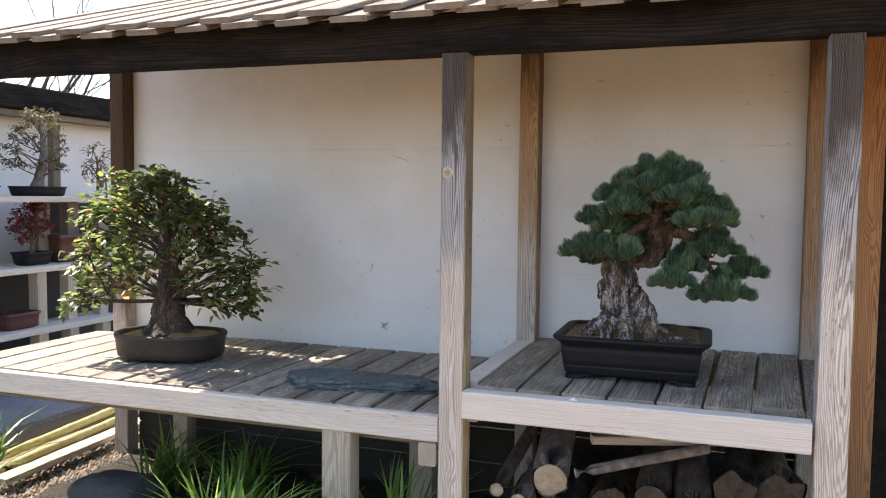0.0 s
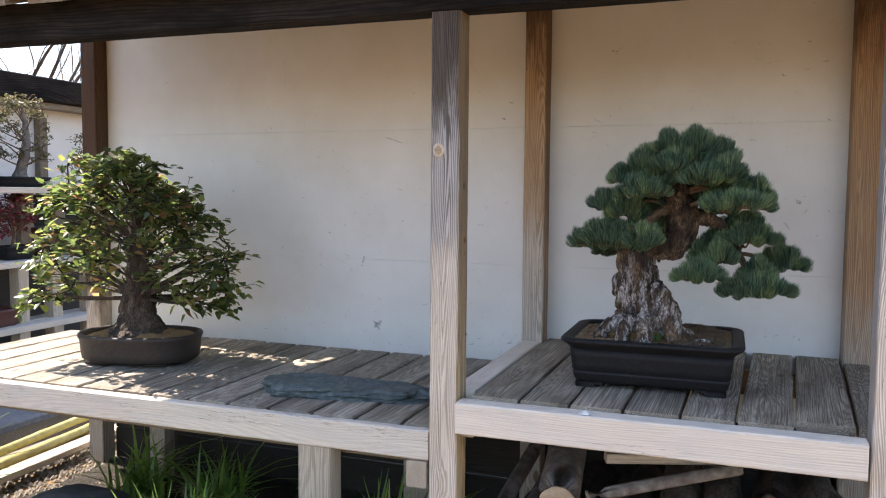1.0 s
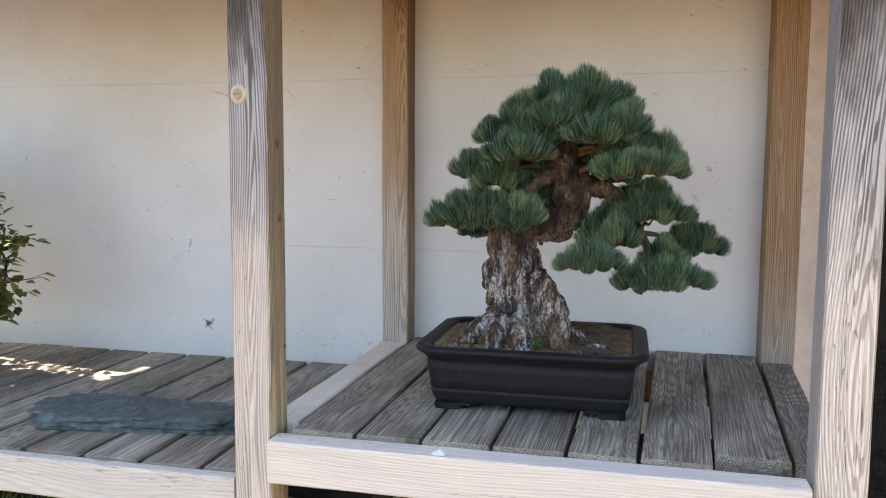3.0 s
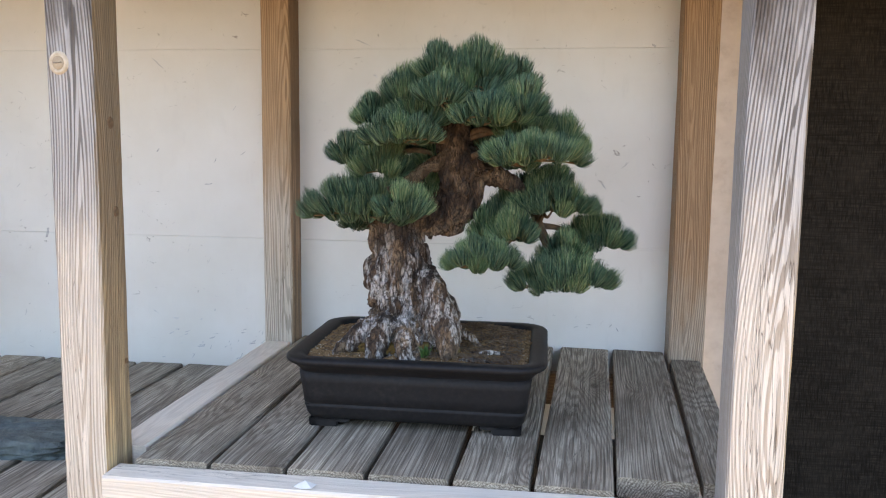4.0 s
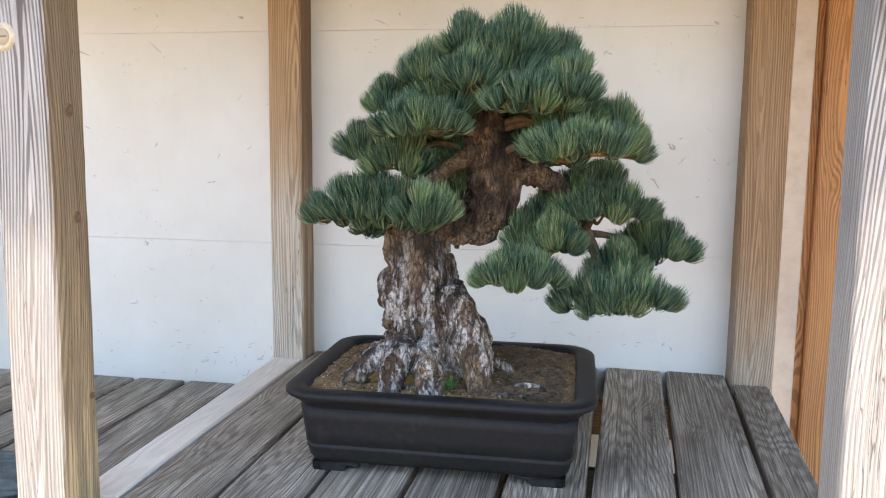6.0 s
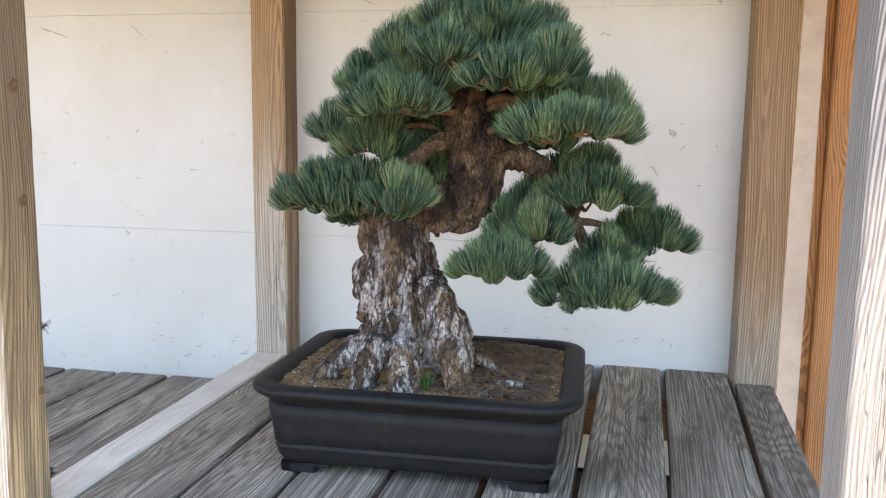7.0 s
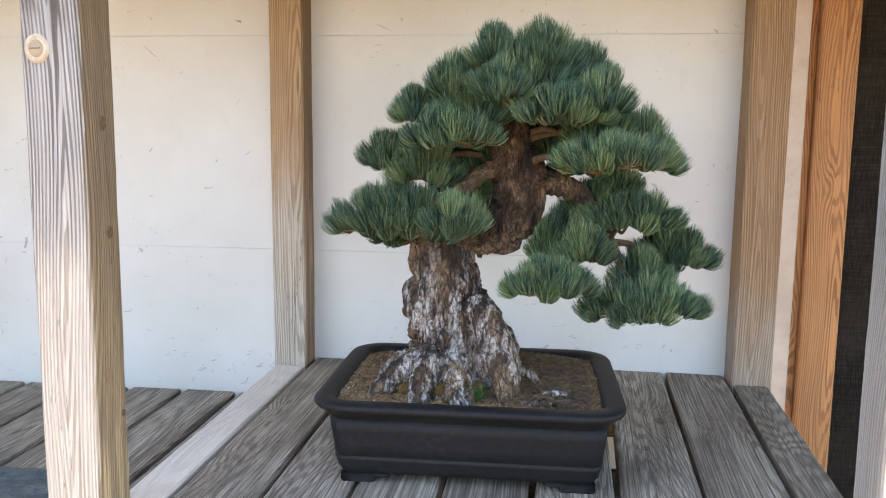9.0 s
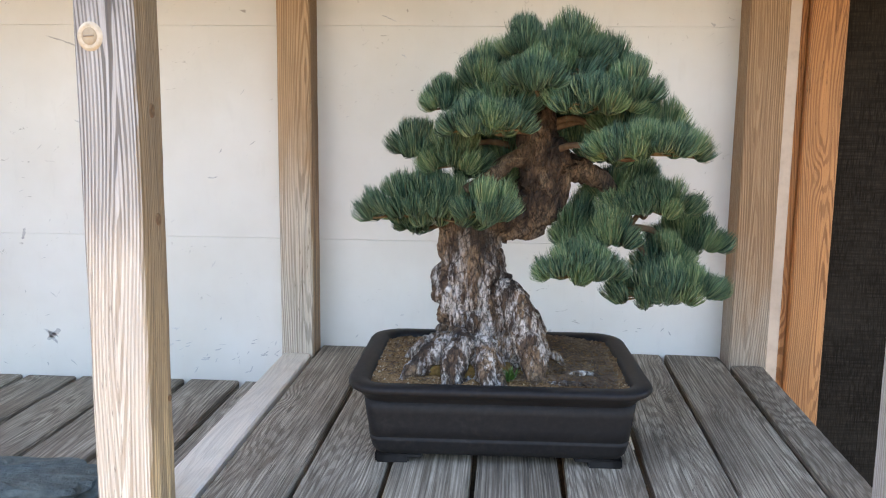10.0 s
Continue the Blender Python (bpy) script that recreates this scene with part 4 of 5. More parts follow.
for x, y, s in ((-0.115, -0.115, 0.024), (-0.055, -0.125, 0.026), (-0.01, -0.125, 0.030), (0.01, -0.105, 0.022), (0.062, -0.115, 0.026)):
    bm = bmesh.new()
    bmesh.ops.create_icosphere(bm, subdivisions=4, radius=1)
    for vert in bm.verts:
        q = vert.co * (1 + 0.22 * noise.noise(vert.co * 2.2 + Vector((x * 50, 0, 0))) + 0.12 * noise.noise(vert.co * 9))
        vert.co = Vector((q.x * s, q.y * s * 0.7, q.z * s * 0.62))
    moss = part("moss_cushion", bm, M_MOSS, None, "", pm @ Matrix.Translation((x, y, 0.163)), True)
    tagged(moss, "small rusty brown moss cushion between pine roots", "moss", "moss cushions")
sprig_v, sprig_f = [], []
for k in range(60):
    a, lean = rs.uniform(0, 6.3), rs.uniform(0.1, 0.8)
    b0 = Vector((rs.uniform(-0.006, 0.006), rs.uniform(-0.006, 0.006), 0))
    tip = b0 + Vector((math.cos(a) * lean, math.sin(a) * lean, 1)).normalized() * rs.uniform(0.014, 0.03)
    wv = Vector((-math.sin(a), math.cos(a), 0)) * 0.0014
    o = len(sprig_v)
    sprig_v += [b0 - wv, b0 + wv, b0.lerp(tip, 0.6) + wv, b0.lerp(tip, 0.6) - wv, tip]
    sprig_f += [(o, o + 1, o + 2, o + 3), (o + 3, o + 2, o + 4)]
sprig = from_lists("weed", sprig_v, sprig_f, M_WEED, None, "", pm @ Matrix.Translation((0.02, -0.15, 0.155)))
tagged(sprig, "tiny green weed sprouting by the pine roots", "weed")


# ---- broadleaf tree ----
def leaf_lists(rs, at, axis, size, verts, faces, fold=0.25, width=0.36):
    axis = axis.normalized()
    side = axis.cross(Vector((rs.uniform(-0.5, 0.5), rs.uniform(-0.5, 0.5), 1))).normalized()
    nrm = side.cross(axis)
    o = len(verts)
    droop = nrm * size * -0.12
    p = lambda s, w, d: at + axis * size * s + side * size * w + nrm * size * d
    verts += [at, p(0.34, 0, -0.03), p(0.72, 0, -0.05) + droop * 0.5, p(1, 0, 0) + droop, p(0.30, width, fold * width), p(0.30, -width, fold * width), p(0.70, width * 0.72, fold * width * 0.6) + droop * 0.5, p(0.70, -width * 0.72, fold * width * 0.6) + droop * 0.5]
    faces += [(o, o + 1, o + 4), (o, o + 5, o + 1), (o + 1, o + 2, o + 6, o + 4), (o + 5, o + 7, o + 2, o + 1), (o + 2, o + 3, o + 6), (o + 7, o + 3, o + 2)]


def broadleaf(name, label, at, trunk, crown, clusters, leaves, leaf_size, mats, seed, sub=0.1, clear=0.0):
    """trunk: rows of x, y, z, radius; crown: rows of z, half width, half depth, shift."""
    rs = random.Random(seed)
    tree = thing(name, label, "tree", at)
    m = Matrix.Translation(at)
    v, f = bark_tube([t[:3] for t in trunk], [t[3] for t in trunk], 8, 40, 42, 0.18, [(3.6, 0.4), (5.0, 0.4), (0.3, 0.4), (2.0, 0.4)])
    from_lists("trunk", v, f, mats[0], tree, "", m, True)
    zs = [c[0] for c in crown]
    lv, lf, bl = [], [], []
    boughs = []
    for k in range(clusters):
        z = rs.uniform(zs[0], zs[-1])
        i = max(j for j in range(len(crown) - 1) if zs[j] <= z)
        t = (z - zs[i]) / (zs[i + 1] - zs[i])
        hw, hd, sh = (crown[i][j] + (crown[i + 1][j] - crown[i][j]) * t for j in (1, 2, 3))
        a = rs.uniform(0, 2 * math.pi)
        q = 1.0 - 0.5 * rs.random() ** 1.8
        end = Vector((sh + math.cos(a) * hw * q, math.sin(a) * hd * q, z + rs.uniform(-0.02, 0.02)))
        if z < 0.3 and abs(end.x) < clear and end.y < 0.1:
            continue
        zz = max(trunk[2][2] + 0.04 if clear else trunk[1][2] + 0.04, min(trunk[-1][2], z - 0.12 - 0.2 * rs.random() * hw))
        j = max(n for n in range(len(trunk) - 1) if trunk[n][2] <= zz)
        tt = (zz - trunk[j][2]) / (trunk[j + 1][2] - trunk[j][2])
        start = Vector(trunk[j][:3]).lerp(Vector(trunk[j + 1][:3]), tt)
        if boughs and rs.random() < 0.72:
            near = min(boughs, key=lambda b: (b - end).length)
            if (near - end).length < 0.22:
                start = near
        mid = start.lerp(end, 0.55) + Vector((rs.uniform(-0.03, 0.03), rs.uniform(-0.03, 0.03), rs.uniform(-0.02, 0.05)))
        ln = (end - start).length
        r0 = min(0.012, 0.003 + ln * 0.014)
        bl.append(tube_lists(*smooth_path([start, mid, end], [r0, r0 * 0.6, 0.0014], 5), 6))
        boughs.append(mid)
        out = (end - start).normalized()
        for n in range(leaves):
            back = rs.random() ** 1.5
            p = end.lerp(mid, back * 0.7) + Vector((rs.gauss(0, sub * 0.35), rs.gauss(0, sub * 0.35), rs.gauss(0, sub * 0.22)))
            ax = out * 0.6 + Vector((rs.uniform(-1, 1), rs.uniform(-1, 1), rs.uniform(-0.5, 0.2)))
            leaf_lists(rs, p, ax, leaf_size * rs.uniform(0.6, 1.15), lv, lf)
            if n % 3 == 0:
                bl.append(tube_lists([end.lerp(mid, back * 0.7), p], [0.0013, 0.0008], 4, False))
    v, f = merge(bl)
    from_lists("branch", v, f, mats[1], tree, "", m, True)
    from_lists("foliage", lv, lf, mats[2], tree, "", m, True)
    return tree


broadleaf(
    "bonsai_tree", "leafy green broadleaf bonsai, half sunlit, with a flared dark trunk", (-2.37, 2.76, 0.815),
    [(0.0, 0, -0.01, 0.115), (0.0, 0, 0.03, 0.088), (0.0, 0, 0.10, 0.072), (0.005, 0, 0.22, 0.056), (-0.005, 0, 0.36, 0.038), (-0.01, 0, 0.50, 0.022), (-0.02, 0, 0.66, 0.008)],
    [(0.10, 0.44, 0.34, -0.05), (0.20, 0.49, 0.38, 0.0), (0.34, 0.47, 0.37, 0.0), (0.48, 0.38, 0.33, -0.05), (0.60, 0.29, 0.26, -0.09), (0.68, 0.20, 0.18, -0.11), (0.73, 0.08, 0.08, -0.10)],
    290, 13, 0.045, (M_BARK2, M_BARK2, M_LEAF), 5, 0.075, 0.26)

# ---- slate on the long bench ----
rs = random.Random(8)
outline = [(-0.33, 0.03), (-0.30, -0.07), (-0.22, -0.13), (-0.05, -0.105), (0.10, -0.085), (0.24, -0.065), (0.325, -0.01), (0.30, 0.045), (0.18, 0.09), (0.0, 0.10), (-0.17, 0.105), (-0.28, 0.09)]
ring = []
for (x0, y0), (x1, y1) in zip(outline, outline[1:] + outline[:1]):
    for s in range(7):
        t = s / 7
        ring.append((x0 + (x1 - x0) * t, y0 + (y1 - y0) * t))
verts, faces, n = [], [], len(ring)
levels = [(0.98, 0.0), (1.0, 0.008), (0.985, 0.0125), (1.01, 0.017), (0.99, 0.024), (0.975, 0.029), (0.985, 0.036), (0.95, 0.044), (0.93, 0.047), (0.8, 0.05), (0.6, 0.051), (0.4, 0.05), (0.2, 0.052)]
for g, z in levels:
    for i, (x, y) in enumerate(ring):
        q = Vector((x * 14, y * 14, z * 60))
        e = 1 + 0.12 * noise.noise(q) + 0.06 * noise.noise(q * 3)
        verts.append((x * g * (e if g > 0.9 else 1), y * g * (e if g > 0.9 else 1), max(0, z + (0.010 * noise.noise(Vector((x * 16, y * 30, 2))) + 0.005 * noise.noise(Vector((x * 50, y * 60, 5)))) * (z > 0.02))))
for j in range(len(levels) - 1):
    for i in range(n):
        a, b = j * n + i, j * n + (i + 1) % n
        faces.append((a, b, b + n, a + n))
faces.append(tuple((len(levels) - 1) * n + i for i in range(n)))
slate = from_lists("slate_slab", [(x, y, z * 0.85) for x, y, z in verts], faces, M_SLATE, None, "", Matrix.Translation((-1.295, 2.575, DECK_L)) @ pose(0, 0, 0, 0, 0, 2))
tagged(slate, "flat blue green slate slab with split edges lying on planks", "stone")


# ---- firewood under the short bench ----
def log(a, b, r, label, seed, end_mat=None, rough=0.05):
    a, b = Vector(a), Vector(b)
    ob = thing("log", label, "log", a, "firewood under the bench")
    pts = [a.lerp(b, t / 8) + Vector((0, 0, 0.006 * noise.noise((t, seed, 0)))) for t in range(9)]
    v, f = tube_lists(pts, [r * (1 + 0.06 * noise.noise((t * 0.6, seed * 3.1, 1))) for t in range(9)], 28, False, lambda i, an, p: rough * 1.6 * noise.noise((math.cos(an) * 1.3 + seed * 5.3, math.sin(an) * 1.3, i * 0.2)) + rough * noise.noise((math.cos(an) * 2, math.sin(an) * 2, i * 0.3 + seed)) + 0.03 * noise.noise((math.cos(an) * 8, math.sin(an) * 8, i * 2.0)))
    from_lists("bark", v, f, M_BARK2 if end_mat else M_LOGBARK, ob, "", None, True)
    d = (b - a).normalized()
    for end, s, ring in ((pts[0], -1, v[:28]), (pts[-1], 1, v[-28:])):
        verts, faces = [tuple(end + d * s * 0.002)], []
        for j in range(1, 5):
            for k in range(28):
                lift = d * s * (0.002 + rough * 0.05 * noise.noise((k * 0.5, j, seed)) if j < 4 else -0.004)
                verts.append(tuple(end.lerp(Vector(ring[k]), 0.95 * j / 4) + lift))
        for k in range(28):
            faces.append((0, 1 + k, 1 + (k + 1) % 28))
            for j in range(3):
                p, q = 1 + j * 28 + k, 1 + j * 28 + (k + 1) % 28
                faces.append((p, p + 28, q + 28, q))
        from_lists("sawn_end", verts, faces, end_mat or M_LOGEND, ob, "")
    return ob


# deeper logs get darker ends and bark, which paints in the stack's shade
M_DIMEND = speckled("log end darkened for shade", ((0.05, 0.035, 0.024), (0.09, 0.065, 0.045), (0.14, 0.10, 0.07)), 40, 0.9, 0.5, 0.004)
log((-0.485, 2.36, 0.475), (-0.55, 2.95, 0.60), 0.064, "thick grey log with a pale sawn end", 1)
log((-0.40, 2.38, 0.505), (0.03, 2.52, 0.60), 0.019, "thin tan branch laid across the logs", 2)
log((-0.675, 2.36, 0.415), (-0.70, 3.0, 0.45), 0.026, "thin grey log, end on", 3)
log((-0.60, 2.38, 0.375), (-0.62, 3.0, 0.40), 0.03, "thin grey log, end on", 4)
log((-0.15, 2.45, 0.42), (-0.13, 2.95, 0.58), 0.06, "grey log leaning back under the bench", 5, M_DIMEND)
log((0.00, 2.43, 0.40), (-0.06, 2.95, 0.62), 0.062, "grey log leaning back under the bench", 6, M_DIMEND)
log((0.12, 2.47, 0.47), (0.17, 3.0, 0.50), 0.068, "rough split brown log half in shadow", 7, M_DIMEND, 0.2)
log((0.265, 2.50, 0.475), (0.22, 3.0, 0.52), 0.07, "rough split brown log half in shadow", 8, M_DIMEND, 0.24)
log((0.19, 2.46, 0.375), (0.25, 3.0, 0.40), 0.05, "rough split brown log half in shadow", 10, M_DIMEND, 0.2)
log((-0.30, 2.5, 0.36), (-0.27, 3.1, 0.38), 0.07, "grey log low in the stack", 9, M_DIMEND, 0.2)
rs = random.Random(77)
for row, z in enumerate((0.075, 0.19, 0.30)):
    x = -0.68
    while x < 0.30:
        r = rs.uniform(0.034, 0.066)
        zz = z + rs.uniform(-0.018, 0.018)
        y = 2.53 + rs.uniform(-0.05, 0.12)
        log((x + r, y, zz), (x + r + rs.uniform(-0.05, 0.05), 3.14, zz + rs.uniform(-0.02, 0.03)), r, "grey log low in the stack", 20 + len(bpy.data.objects) % 97, M_DIMEND, rs.uniform(0.08, 0.22))
        x += 2 * r + rs.uniform(-0.012, 0.012)
stick("plank", (-0.36, 2.46, 0.607), (0.05, 2.60, 0.607), 0.05, 0.03, M_LEG, None, "").name = "offcut"
tagged(bpy.data.objects["offcut"], "pale timber offcut lying on the firewood", "timber")


# ---- grass, stone, bamboo and gravel under the long bench ----
def grass(at, blades, height, seed, spread=0.5):
    rs = random.Random(seed)
    verts, faces = [], []
    for k in range(blades):
        a = rs.uniform(0, 2 * math.pi)
        lean = rs.uniform(0.1, 1.0) * spread
        b0 = Vector((rs.gauss(0, 0.05), rs.gauss(0, 0.05), 0))
        ln = height * rs.uniform(0.6, 1.15)
        out = Vector((math.cos(a), math.sin(a), 0))
        sidev = Vector((-math.sin(a), math.cos(a), 0))
        w = rs.uniform(0.007, 0.0135)
        o = len(verts)
        for s in range(6):
            t = s / 5
            c = b0 + out * ln * lean * t * t * 1.1 + Vector((0, 0, ln * (t - 0.42 * lean * t * t * t)))
            ww = w * (1 - t ** 2.2) + 0.0004
            verts += [c - sidev * ww, c + sidev * ww + Vector((0, 0, 0.001))]
        for s in range(5):
            q = o + s * 2
            faces.append((q, q + 1, q + 3, q + 2))
    ob = from_lists("grass_clump", verts, faces, M_GRASS, None, "", Matrix.Translation(at), True)
    return tagged(ob, "arching clump of bright green strap-leaved grass", "grass", kind="stuff")


grass((-1.58, 2.00, 0.0), 170, 0.50, 1, 0.95)
grass((-1.36, 2.04, 0.0), 120, 0.44, 2, 0.95)
grass((-1.06, 2.36, 0.0), 60, 0.50, 3, 0.8)
grass((-3.02, 2.22, 0.0), 130, 0.50, 4, 0.8)
grass((-2.45, 2.85, 0.0), 60, 0.34, 5, 1.0)
grass((-2.05, 2.85, 0.0), 80, 0.34, 6, 1.0)
bm = bmesh.new()
bmesh.ops.create_icosphere(bm, subdivisions=4, radius=1)
for vert in bm.verts:
    q = vert.co.copy()
    q = Vector([math.copysign(abs(c) ** 0.6, c) for c in q]) * (1 + 0.12 * noise.noise(q * 1.7) + 0.03 * noise.noise(q * 7))
    vert.co = Vector((q.x * 0.19, q.y * 0.14, q.z * 0.11))
tagged(part("garden_stone", bm, M_STONE, None, "", Matrix.Translation((-2.38, 2.42, 0.13)), True), "dark grey block-like garden stone in shade", "stone")
for k, (a, b, r) in enumerate((((-3.38, 2.62, 0.10), (-3.50, 4.1, 0.13), 0.022), ((-3.31, 2.66, 0.07), (-3.40, 4.0, 0.09), 0.024))):
    pts = [Vector(a).lerp(Vector(b), t / 24) for t in range(25)]
    v, f = tube_lists(pts, [r * (1.12 if t % 5 == 0 else 1.0) for t in range(25)], 12)
    pole = from_lists("bamboo_pole", v, f, M_BAMBOO, None, "", None, True)
    tagged(pole, "yellow bamboo pole lying on the ground in sun", "pole", "bamboo poles")
off = stick("timber_board", (-3.20, 2.55, 0.06), (-3.25, 3.75, 0.07), 0.09, 0.03, M_LEG, None, "", 10, 0.003, 0.002)
tagged(off, "pale sawn board lying in the sun on gravel", "timber")
off = stick("timber_board", (-3.40, 2.7, 0.03), (-3.44, 4.0, 0.03), 0.14, 0.05, M_SHADY, None, "", 10, 0.003, 0.002)
tagged(off, "weathered board under the bamboo poles", "timber")
M_GRAVEL = speckled("grey tan gravel", ((0.13, 0.105, 0.075), (0.23, 0.195, 0.15), (0.38, 0.335, 0.27)), 70, 0.95, 0.6, 0.004, 9.0)
rs = random.Random(33)
verts, faces = [], []
for k in range(4200):
    c = Vector((rs.uniform(-3.4, -2.2), rs.uniform(1.9, 3.4), 0.004))
    s = rs.uniform(0.006, 0.018)
    o = len(verts)
    verts += [c + Vector((s * rs.uniform(0.7, 1.2), 0, 0)), c + Vector((0, s * rs.uniform(0.7, 1.2), 0)), c - Vector((s * rs.uniform(0.7, 1.2), 0, 0)), c - Vector((0, s * rs.uniform(0.7, 1.2), 0)), c + Vector((s * 0.2, 0, s * rs.uniform(0.5, 0.9))), c + Vector((-s * 0.3, s * 0.2, s * rs.uniform(0.5, 0.9)))]
    faces += [(o, o + 1, o + 4), (o + 1, o + 5, o + 4), (o + 1, o + 2, o + 5), (o + 2, o + 3, o + 5), (o + 3, o + 4, o + 5), (o + 3, o, o + 4)]
tagged(from_lists("gravel", verts, faces, M_GRAVEL), "loose tan gravel beside the bench", "gravel", kind="stuff")
bm = bmesh.new()
bmesh.ops.create_cube(bm, size=1, matrix=Matrix.LocRotScale((-4.7, 4.0, 0.01), None, (1.5, 2.6, 0.06)))
bmesh.ops.bevel(bm, geom=bm.edges[:], offset=0.008, segments=1, affect="EDGES")
tagged(part("pavement", bm, M_PAVE), "grey paved path in front of the shelves", "pavement", kind="structure")

# ---- neighbouring bay beyond the short bench ----
neighbour = thing("shade_screen", "black shade cloth on red brown cedar posts beside the bench", "screen", (1.2, 3.4, 0))
stick("post", (0.629, 3.466, 0), (0.629, 3.466, 2.2), 0.095, 0.09, M_CEDAR, neighbour, "red brown cedar post", 30, 0.004, 0.001)
stick("batten", (0.5695, 3.465, 0), (0.5695, 3.465, 2.2), 0.023, 0.03, M_CEDAR, neighbour, "narrow cedar batten beside the post", 20, 0.002, 0.001)
stick("post", (2.3, 3.43, 0), (2.3, 3.43, 2.2), 0.105, 0.09, M_CEDAR, neighbour, "", 10, 0.004, 0.001)
bm = bmesh.new()
bmesh.ops.create_grid(bm, x_segments=60, y_segments=40, size=1, matrix=Matrix.LocRotScale((1.57, 3.47, 1.15), Euler((radians(90), 0, 0)), (0.95, 1.15, 1)))
for vert in bm.verts:
    vert.co.y += 0.012 * noise.noise(vert.co * 3) + 0.003 * noise.noise(vert.co * 14)
bmesh.ops.solidify(bm, geom=bm.faces[:], thickness=0.002)
part("cloth", bm, M_MESH, neighbour, "", None, True)

bm = bmesh.new()
bmesh.ops.create_cube(bm, size=1, matrix=Matrix.LocRotScale((0.513, 3.472, 1.1), None, (0.088, 0.08, 2.2)))
bmesh.ops.bevel(bm, geom=bm.edges[:], offset=0.002, segments=1, affect="EDGES")
tagged(part("wall_return", bm, M_STRIP), "pale cream painted board between the rear post and the screen", "wall", kind="structure")

# ---- shelves across the path ----
shelves = thing("tiered_shelf", "stepped timber display shelf loaded with small potted bonsai", "shelf", (-5.0, 4.5, 0))
for x0, x1, z in ((-4.95, -4.62, 0.46), (-5.2, -4.72, 0.90), (-5.35, -4.78, 1.42)):
    w = (x1 - x0) / 2 - 0.01
    for k in range(2):
        xc = x0 + w / 2 + k * (w + 0.02)
        stick("shelf_board", (xc, 1.5, z - 0.022), (xc, 5.05, z - 0.022), w, 0.044, M_RAIL, shelves, "", 12, 0.004, 0.001)
for y in (2.3, 4.36, 4.66, 5.0):
    stick("leg", (-4.79, y, 0), (-4.79, y, 0.855), 0.09, 0.09, M_LEG, shelves)
    stick("leg", (-5.0, y + 0.24, 0.90), (-5.0, y + 0.24, 1.375), 0.09, 0.12, M_SHADY, shelves)
    stick("leg", (-4.68, y - 0.1, 0), (-4.68, y - 0.1, 0.415), 0.09, 0.09, M_LEG, shelves)
# two dark boards added in place of the shadows below the shelves
stick("back_board", (-5.22, 1.5, 0.43), (-5.22, 6.2, 0.43), 0.02, 0.84, M_DARKWOOD, shelves, "dark board standing in for shade under the middle shelf")
stick("back_board", (-5.25, 4.86, 1.135), (-5.25, 6.0, 1.135), 0.02, 0.45, M_DARKWOOD, shelves, "dark board standing in for shade under the top shelf")
bm = bmesh.new()
bmesh.ops.create_cube(bm, size=1, matrix=Matrix.LocRotScale((-5.6, 4.5, 1.05), None, (0.08, 9.0, 2.10)))
tagged(part("wall_west", bm, M_WALL), "white boundary wall behind the tiered shelves", "wall", kind="structure")
stick("coping_beam", (-5.45, 0.0, 2.21), (-5.45, 9.0, 2.21), 0.34, 0.19, M_BEAM, None, "", 20, 0.01, 0.004)
tagged(bpy.data.objects["coping_beam"], "dark weathered beam capping the boundary wall", "beam", kind="structure")
stick("fascia", (-5.40, 0.0, 2.085), (-5.40, 9.0, 2.085), 0.12, 0.05, M_SHADY, None)
tagged(bpy.data.objects["fascia"], "grey timber fascia strip under the coping beam", "trim", kind="structure")


def small_pot(at, hx, hy, h, material, label, round_=False):
    ob = thing("bonsai_pot", label, "pot", at)
    prof = [(-0.02, 0.0), (-0.008, 0.012), (0.0, h * 0.5), (0.004, h * 0.82), (0.012, h * 0.86), (0.012, h), (0.0, h), (-0.006, h * 0.85)]
    v, f = lofted(prof, (lambda g: oval(hx + g, hy + g, 28)) if round_ else (lambda g: rounded_rect(hx + g, hy + g, 0.025, 3)))
    from_lists("body", v, f, material, ob, "", Matrix.Translation(at), True)
    return ob


small_pot((-4.98, 4.57, 1.42), 0.13, 0.225, 0.075, M_POT, "dark oval pot with a silvery bonsai on the top shelf", True)
small_pot((-4.98, 4.03, 1.42), 0.12, 0.13, 0.075, M_POT, "dark oval pot at the end of the top shelf", True)
small_pot((-4.90, 4.42, 0.90), 0.08, 0.12, 0.10, M_POT, "small black pot with a red maple on the shelf")
M_RUST = speckled("red brown glazed pot", ((0.07, 0.025, 0.02), (0.10, 0.036, 0.028), (0.13, 0.05, 0.04)), 40, 0.45, 0.1, 0.001)
small_pot((-4.98, 4.88, 0.90), 0.14, 0.24, 0.22, M_RUST, "large red brown square pot on the middle shelf")
small_pot((-4.8, 4.15, 0.46), 0.10, 0.14, 0.12, M_RUST, "brown pot in the shade of the bottom shelf")
broadleaf("bonsai_tree", "pale trunked bonsai with sparse olive foliage in tiers", (-4.98, 4.57, 1.49), [(0, 0, -0.02, 0.06), (0, 0, 0.04, 0.04), (0.02, 0.03, 0.18, 0.034), (0, 0.06, 0.34, 0.024), (0, 0.03, 0.52, 0.008)], [(0.14, 0.2, 0.22, 0), (0.3, 0.22, 0.26, 0), (0.46, 0.16, 0.2, 0), (0.58, 0.1, 0.13, 0)], 80, 14, 0.030, (M_LOGBARK, M_TWIG, M_BUFF), 9, 0.05)
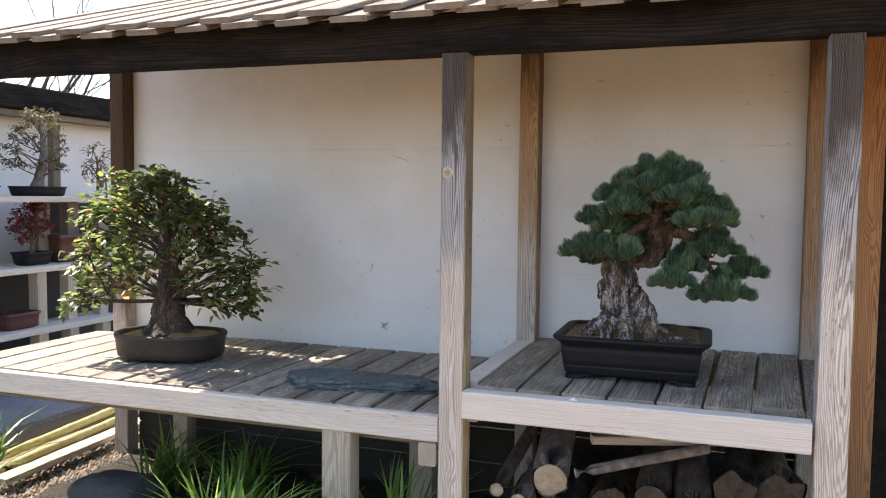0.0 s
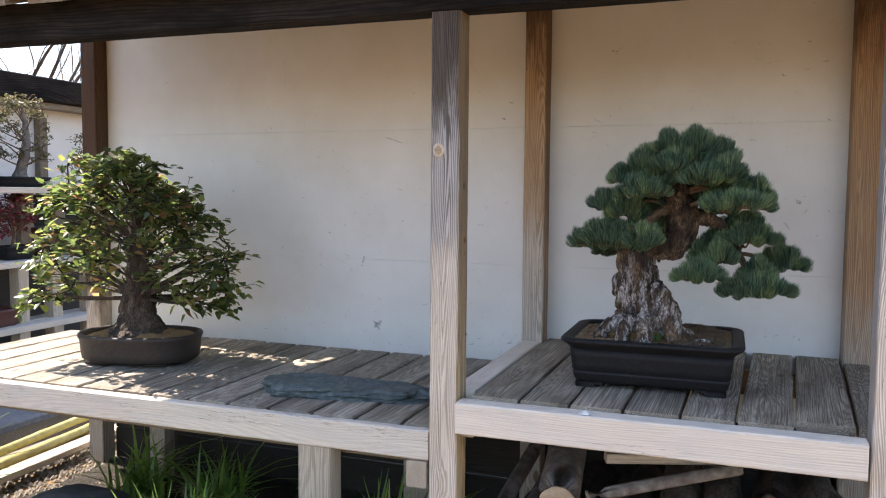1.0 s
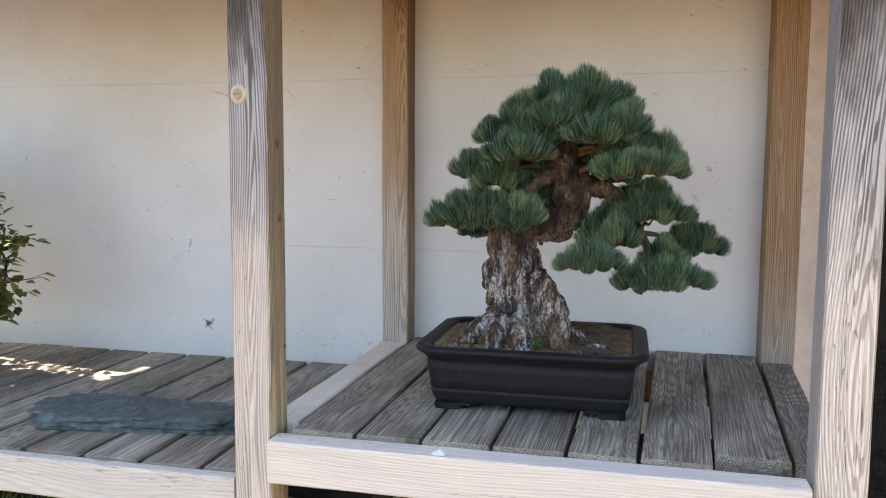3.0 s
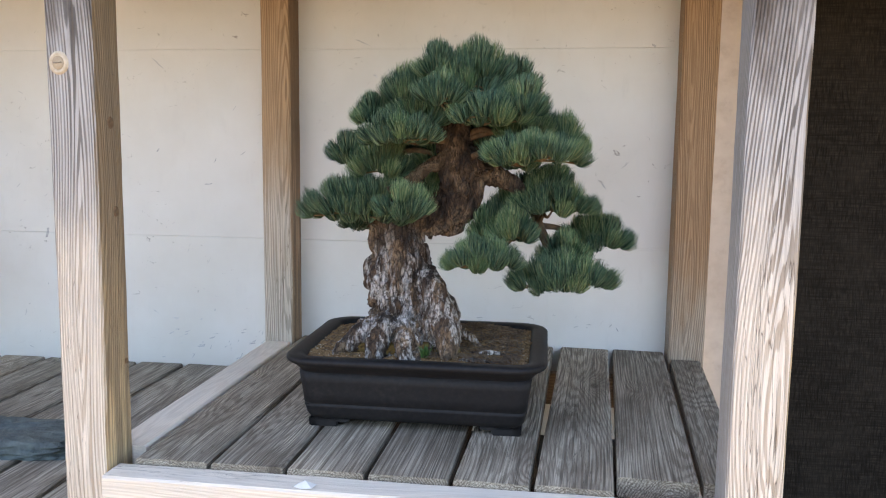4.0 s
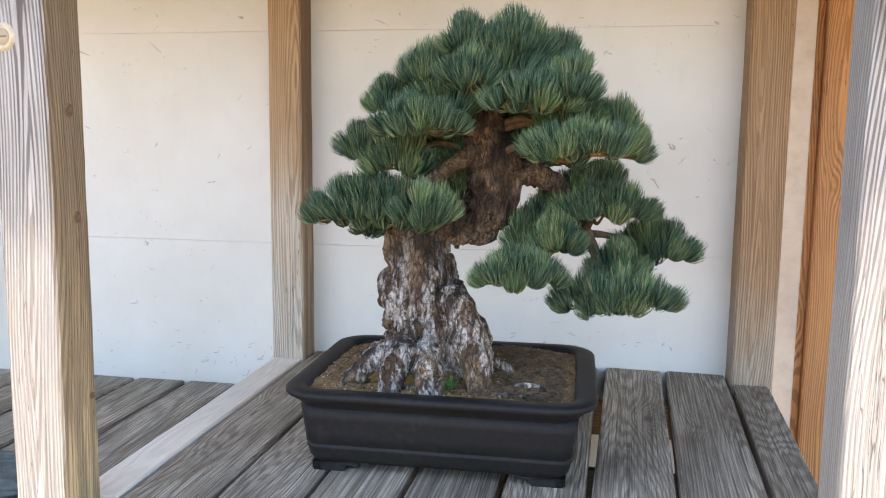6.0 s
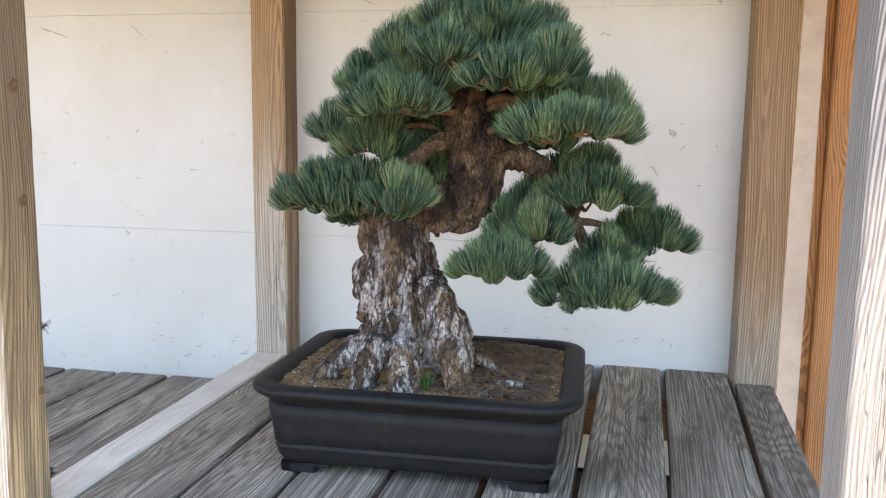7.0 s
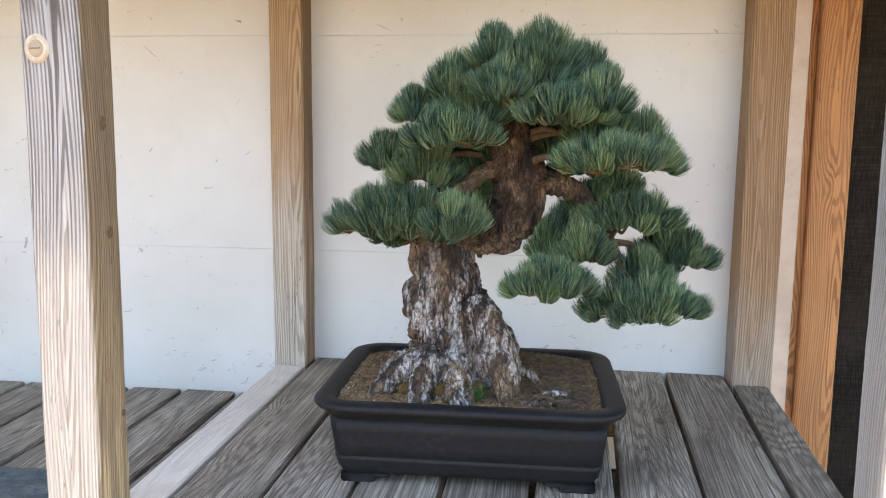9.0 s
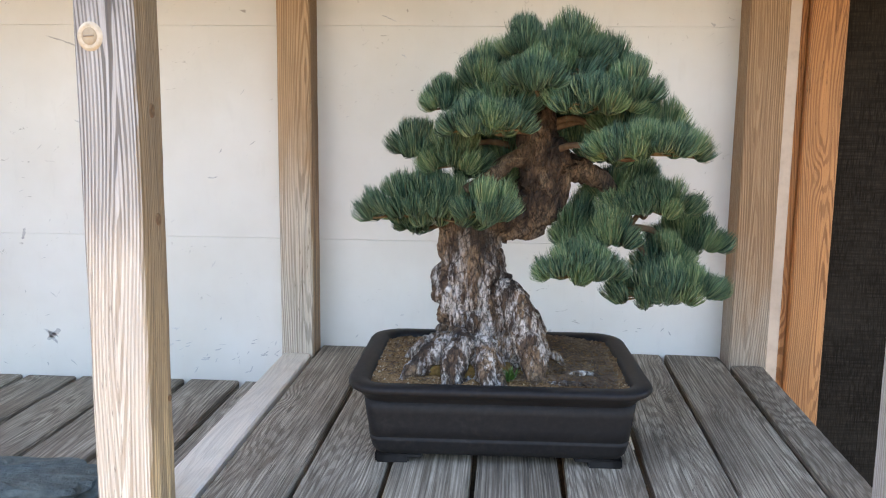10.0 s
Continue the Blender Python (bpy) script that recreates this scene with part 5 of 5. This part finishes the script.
broadleaf("bonsai_tree", "small red leaved maple bonsai in a black pot", (-4.90, 4.42, 0.99), [(0, 0, -0.02, 0.02), (0, 0, 0.04, 0.014), (0, 0.01, 0.12, 0.012), (0, 0, 0.28, 0.005)], [(0.10, 0.12, 0.17, 0), (0.2, 0.13, 0.2, 0), (0.3, 0.09, 0.14, 0), (0.37, 0.04, 0.06, 0)], 70, 10, 0.035, (M_TWIG, M_TWIG, M_RED), 10, 0.05)
broadleaf("bonsai_tree", "thin bare-stemmed bonsai with sparse olive leaves", (-4.98, 5.2, 1.42), [(0, 0, -0.02, 0.02), (0, 0, 0.04, 0.014), (0, 0.01, 0.12, 0.012), (0, 0, 0.34, 0.005)], [(0.12, 0.1, 0.12, 0), (0.25, 0.14, 0.16, 0), (0.42, 0.06, 0.08, 0)], 40, 5, 0.028, (M_TWIG, M_TWIG, M_BUFF), 12, 0.05)
broadleaf("bonsai_tree", "dense green bonsai in a dark oval pot", (-4.98, 4.03, 1.49), [(0, 0, -0.02, 0.03), (0, 0, 0.04, 0.02), (0, 0.01, 0.12, 0.012), (0, 0, 0.28, 0.005)], [(0.10, 0.14, 0.15, 0), (0.2, 0.16, 0.18, 0), (0.34, 0.08, 0.1, 0)], 60, 10, 0.03, (M_TWIG, M_TWIG, M_LEAF), 14, 0.05)

# ---- bare tree far behind the wall ----
def bare_tree(at, height, seed):
    rs = random.Random(seed)
    tree = thing("bare_tree", "leafless winter tree seen against the sky", "tree", at)
    trunk_l, limb_l = [], []

    def grow(p, d, ln, r, depth):
        pts, rad, q = [p], [r], p
        for s in range(4):
            d = (d + Vector((rs.uniform(-0.18, 0.18), rs.uniform(-0.18, 0.18), rs.uniform(-0.05, 0.12)))).normalized()
            q = q + d * ln / 4
            pts.append(q)
            rad.append(r * (1 - 0.12 * (s + 1)))
        (trunk_l if depth == 0 else limb_l).append(tube_lists(pts, rad, 7 if depth < 2 else 4, False))
        if depth < 5:
            for k in range(3 if depth < 3 else 2):
                a = rs.uniform(0, 6.3)
                nd = (d + Vector((math.cos(a), math.sin(a), rs.uniform(-0.1, 0.5))) * rs.uniform(0.5, 0.9)).normalized()
                grow(pts[rs.choice((2, 3, 4))], nd, ln * rs.uniform(0.6, 0.8), rad[-1] * 0.68, depth + 1)

    grow(Vector((0, 0, -0.1)), Vector((0, 0, 1)), height * 0.30, height * 0.014, 0)
    for nm, lists in (("trunk", trunk_l), ("limb", limb_l)):
        v, f = merge(lists)
        from_lists(nm, v, f, M_BARK2, tree, "", Matrix.Translation(at), True)


for k, (x, y, h) in enumerate(((-12.3, 11.9, 9.0), (-13.9, 12.6, 10.0), (-14.2, 14.4, 10.5), (-12.6, 11.2, 8.5), (-16.0, 14.6, 11.0))):
    bare_tree((x, y, 0), h, 3 + 5 * k)


# ---- small marks on the timber ----
def ring_disc(rows, n=28):
    verts, faces = [(0, rows[0][1], 0)], []
    for r, y in rows:
        verts += [(math.cos(2 * math.pi * k / n) * r * 0.95, y, math.sin(2 * math.pi * k / n) * r * 1.05) for k in range(n)]
    for k in range(n):
        faces.append((0, 1 + k, 1 + (k + 1) % n))
        for j in range(len(rows) - 1):
            p, q = 1 + j * n + k, 1 + j * n + (k + 1) % n
            faces.append((p, p + n, q + n, q))
    return verts, faces


km = Matrix.Translation((-0.84, FRONT - 0.0005, 1.533))
M_KNOTRIM = speckled("pale knot rim", ((0.42, 0.33, 0.22), (0.58, 0.48, 0.35), (0.68, 0.59, 0.45)), 90, 0.8, 0.3, 0.001)
knot = from_lists("knot", *ring_disc(((0.011, -0.0012), (0.014, -0.0035), (0.0175, -0.003), (0.021, 0.002))), M_KNOTRIM, mid_post, "pale round knot with a darker heart", km, True)
from_lists("heart", *ring_disc(((0.006, -0.0026), (0.0115, -0.0022), (0.0125, 0.0))), M_LOGEND, knot, "", km, True)
stick("check", (-0.848, FRONT - 0.0036, 1.533), (-0.833, FRONT - 0.0036, 1.534), 0.002, 0.002, M_SHADY, knot, "", 1, 0.0004)
M_KNOT = speckled("dark resinous knot", ((0.10, 0.055, 0.028), (0.17, 0.10, 0.05), (0.30, 0.19, 0.10)), 200, 0.7, 0.4, 0.001)
for y, z, r in ((2.320, 1.430, 0.0100), (2.329, 1.266, 0.0085), (2.346, 0.975, 0.0050)):
    m = Matrix.Translation((-0.7758, y, z)) @ pose(0, 0, 0, 0, 0, 90)
    from_lists("knot", *ring_disc(((r * 0.4, -0.0016), (r * 0.8, -0.0022), (r, -0.0012), (r * 1.15, 0.001))), M_KNOT, mid_post, "small dark knot", m, True)
chip_v = [(-0.408, 2.244, 0.7905), (-0.393, 2.236, 0.7905), (-0.374, 2.241, 0.7905), (-0.370, 2.260, 0.7905), (-0.389, 2.267, 0.7905), (-0.405, 2.260, 0.7905), (-0.389, 2.251, 0.8005)]
chip = from_lists("paint_flake", chip_v, [(k, (k + 1) % 6, 6) for k in range(6)], M_WALL)
tagged(chip, "small white flake lying on the front rail", "flake")
stick("wall_post", (-5.53, 5.29, 0.0), (-5.53, 5.29, 2.0), 0.07, 0.08, M_SHADY, None)
tagged(bpy.data.objects["wall_post"], "grey post standing against the boundary wall", "post", kind="structure")
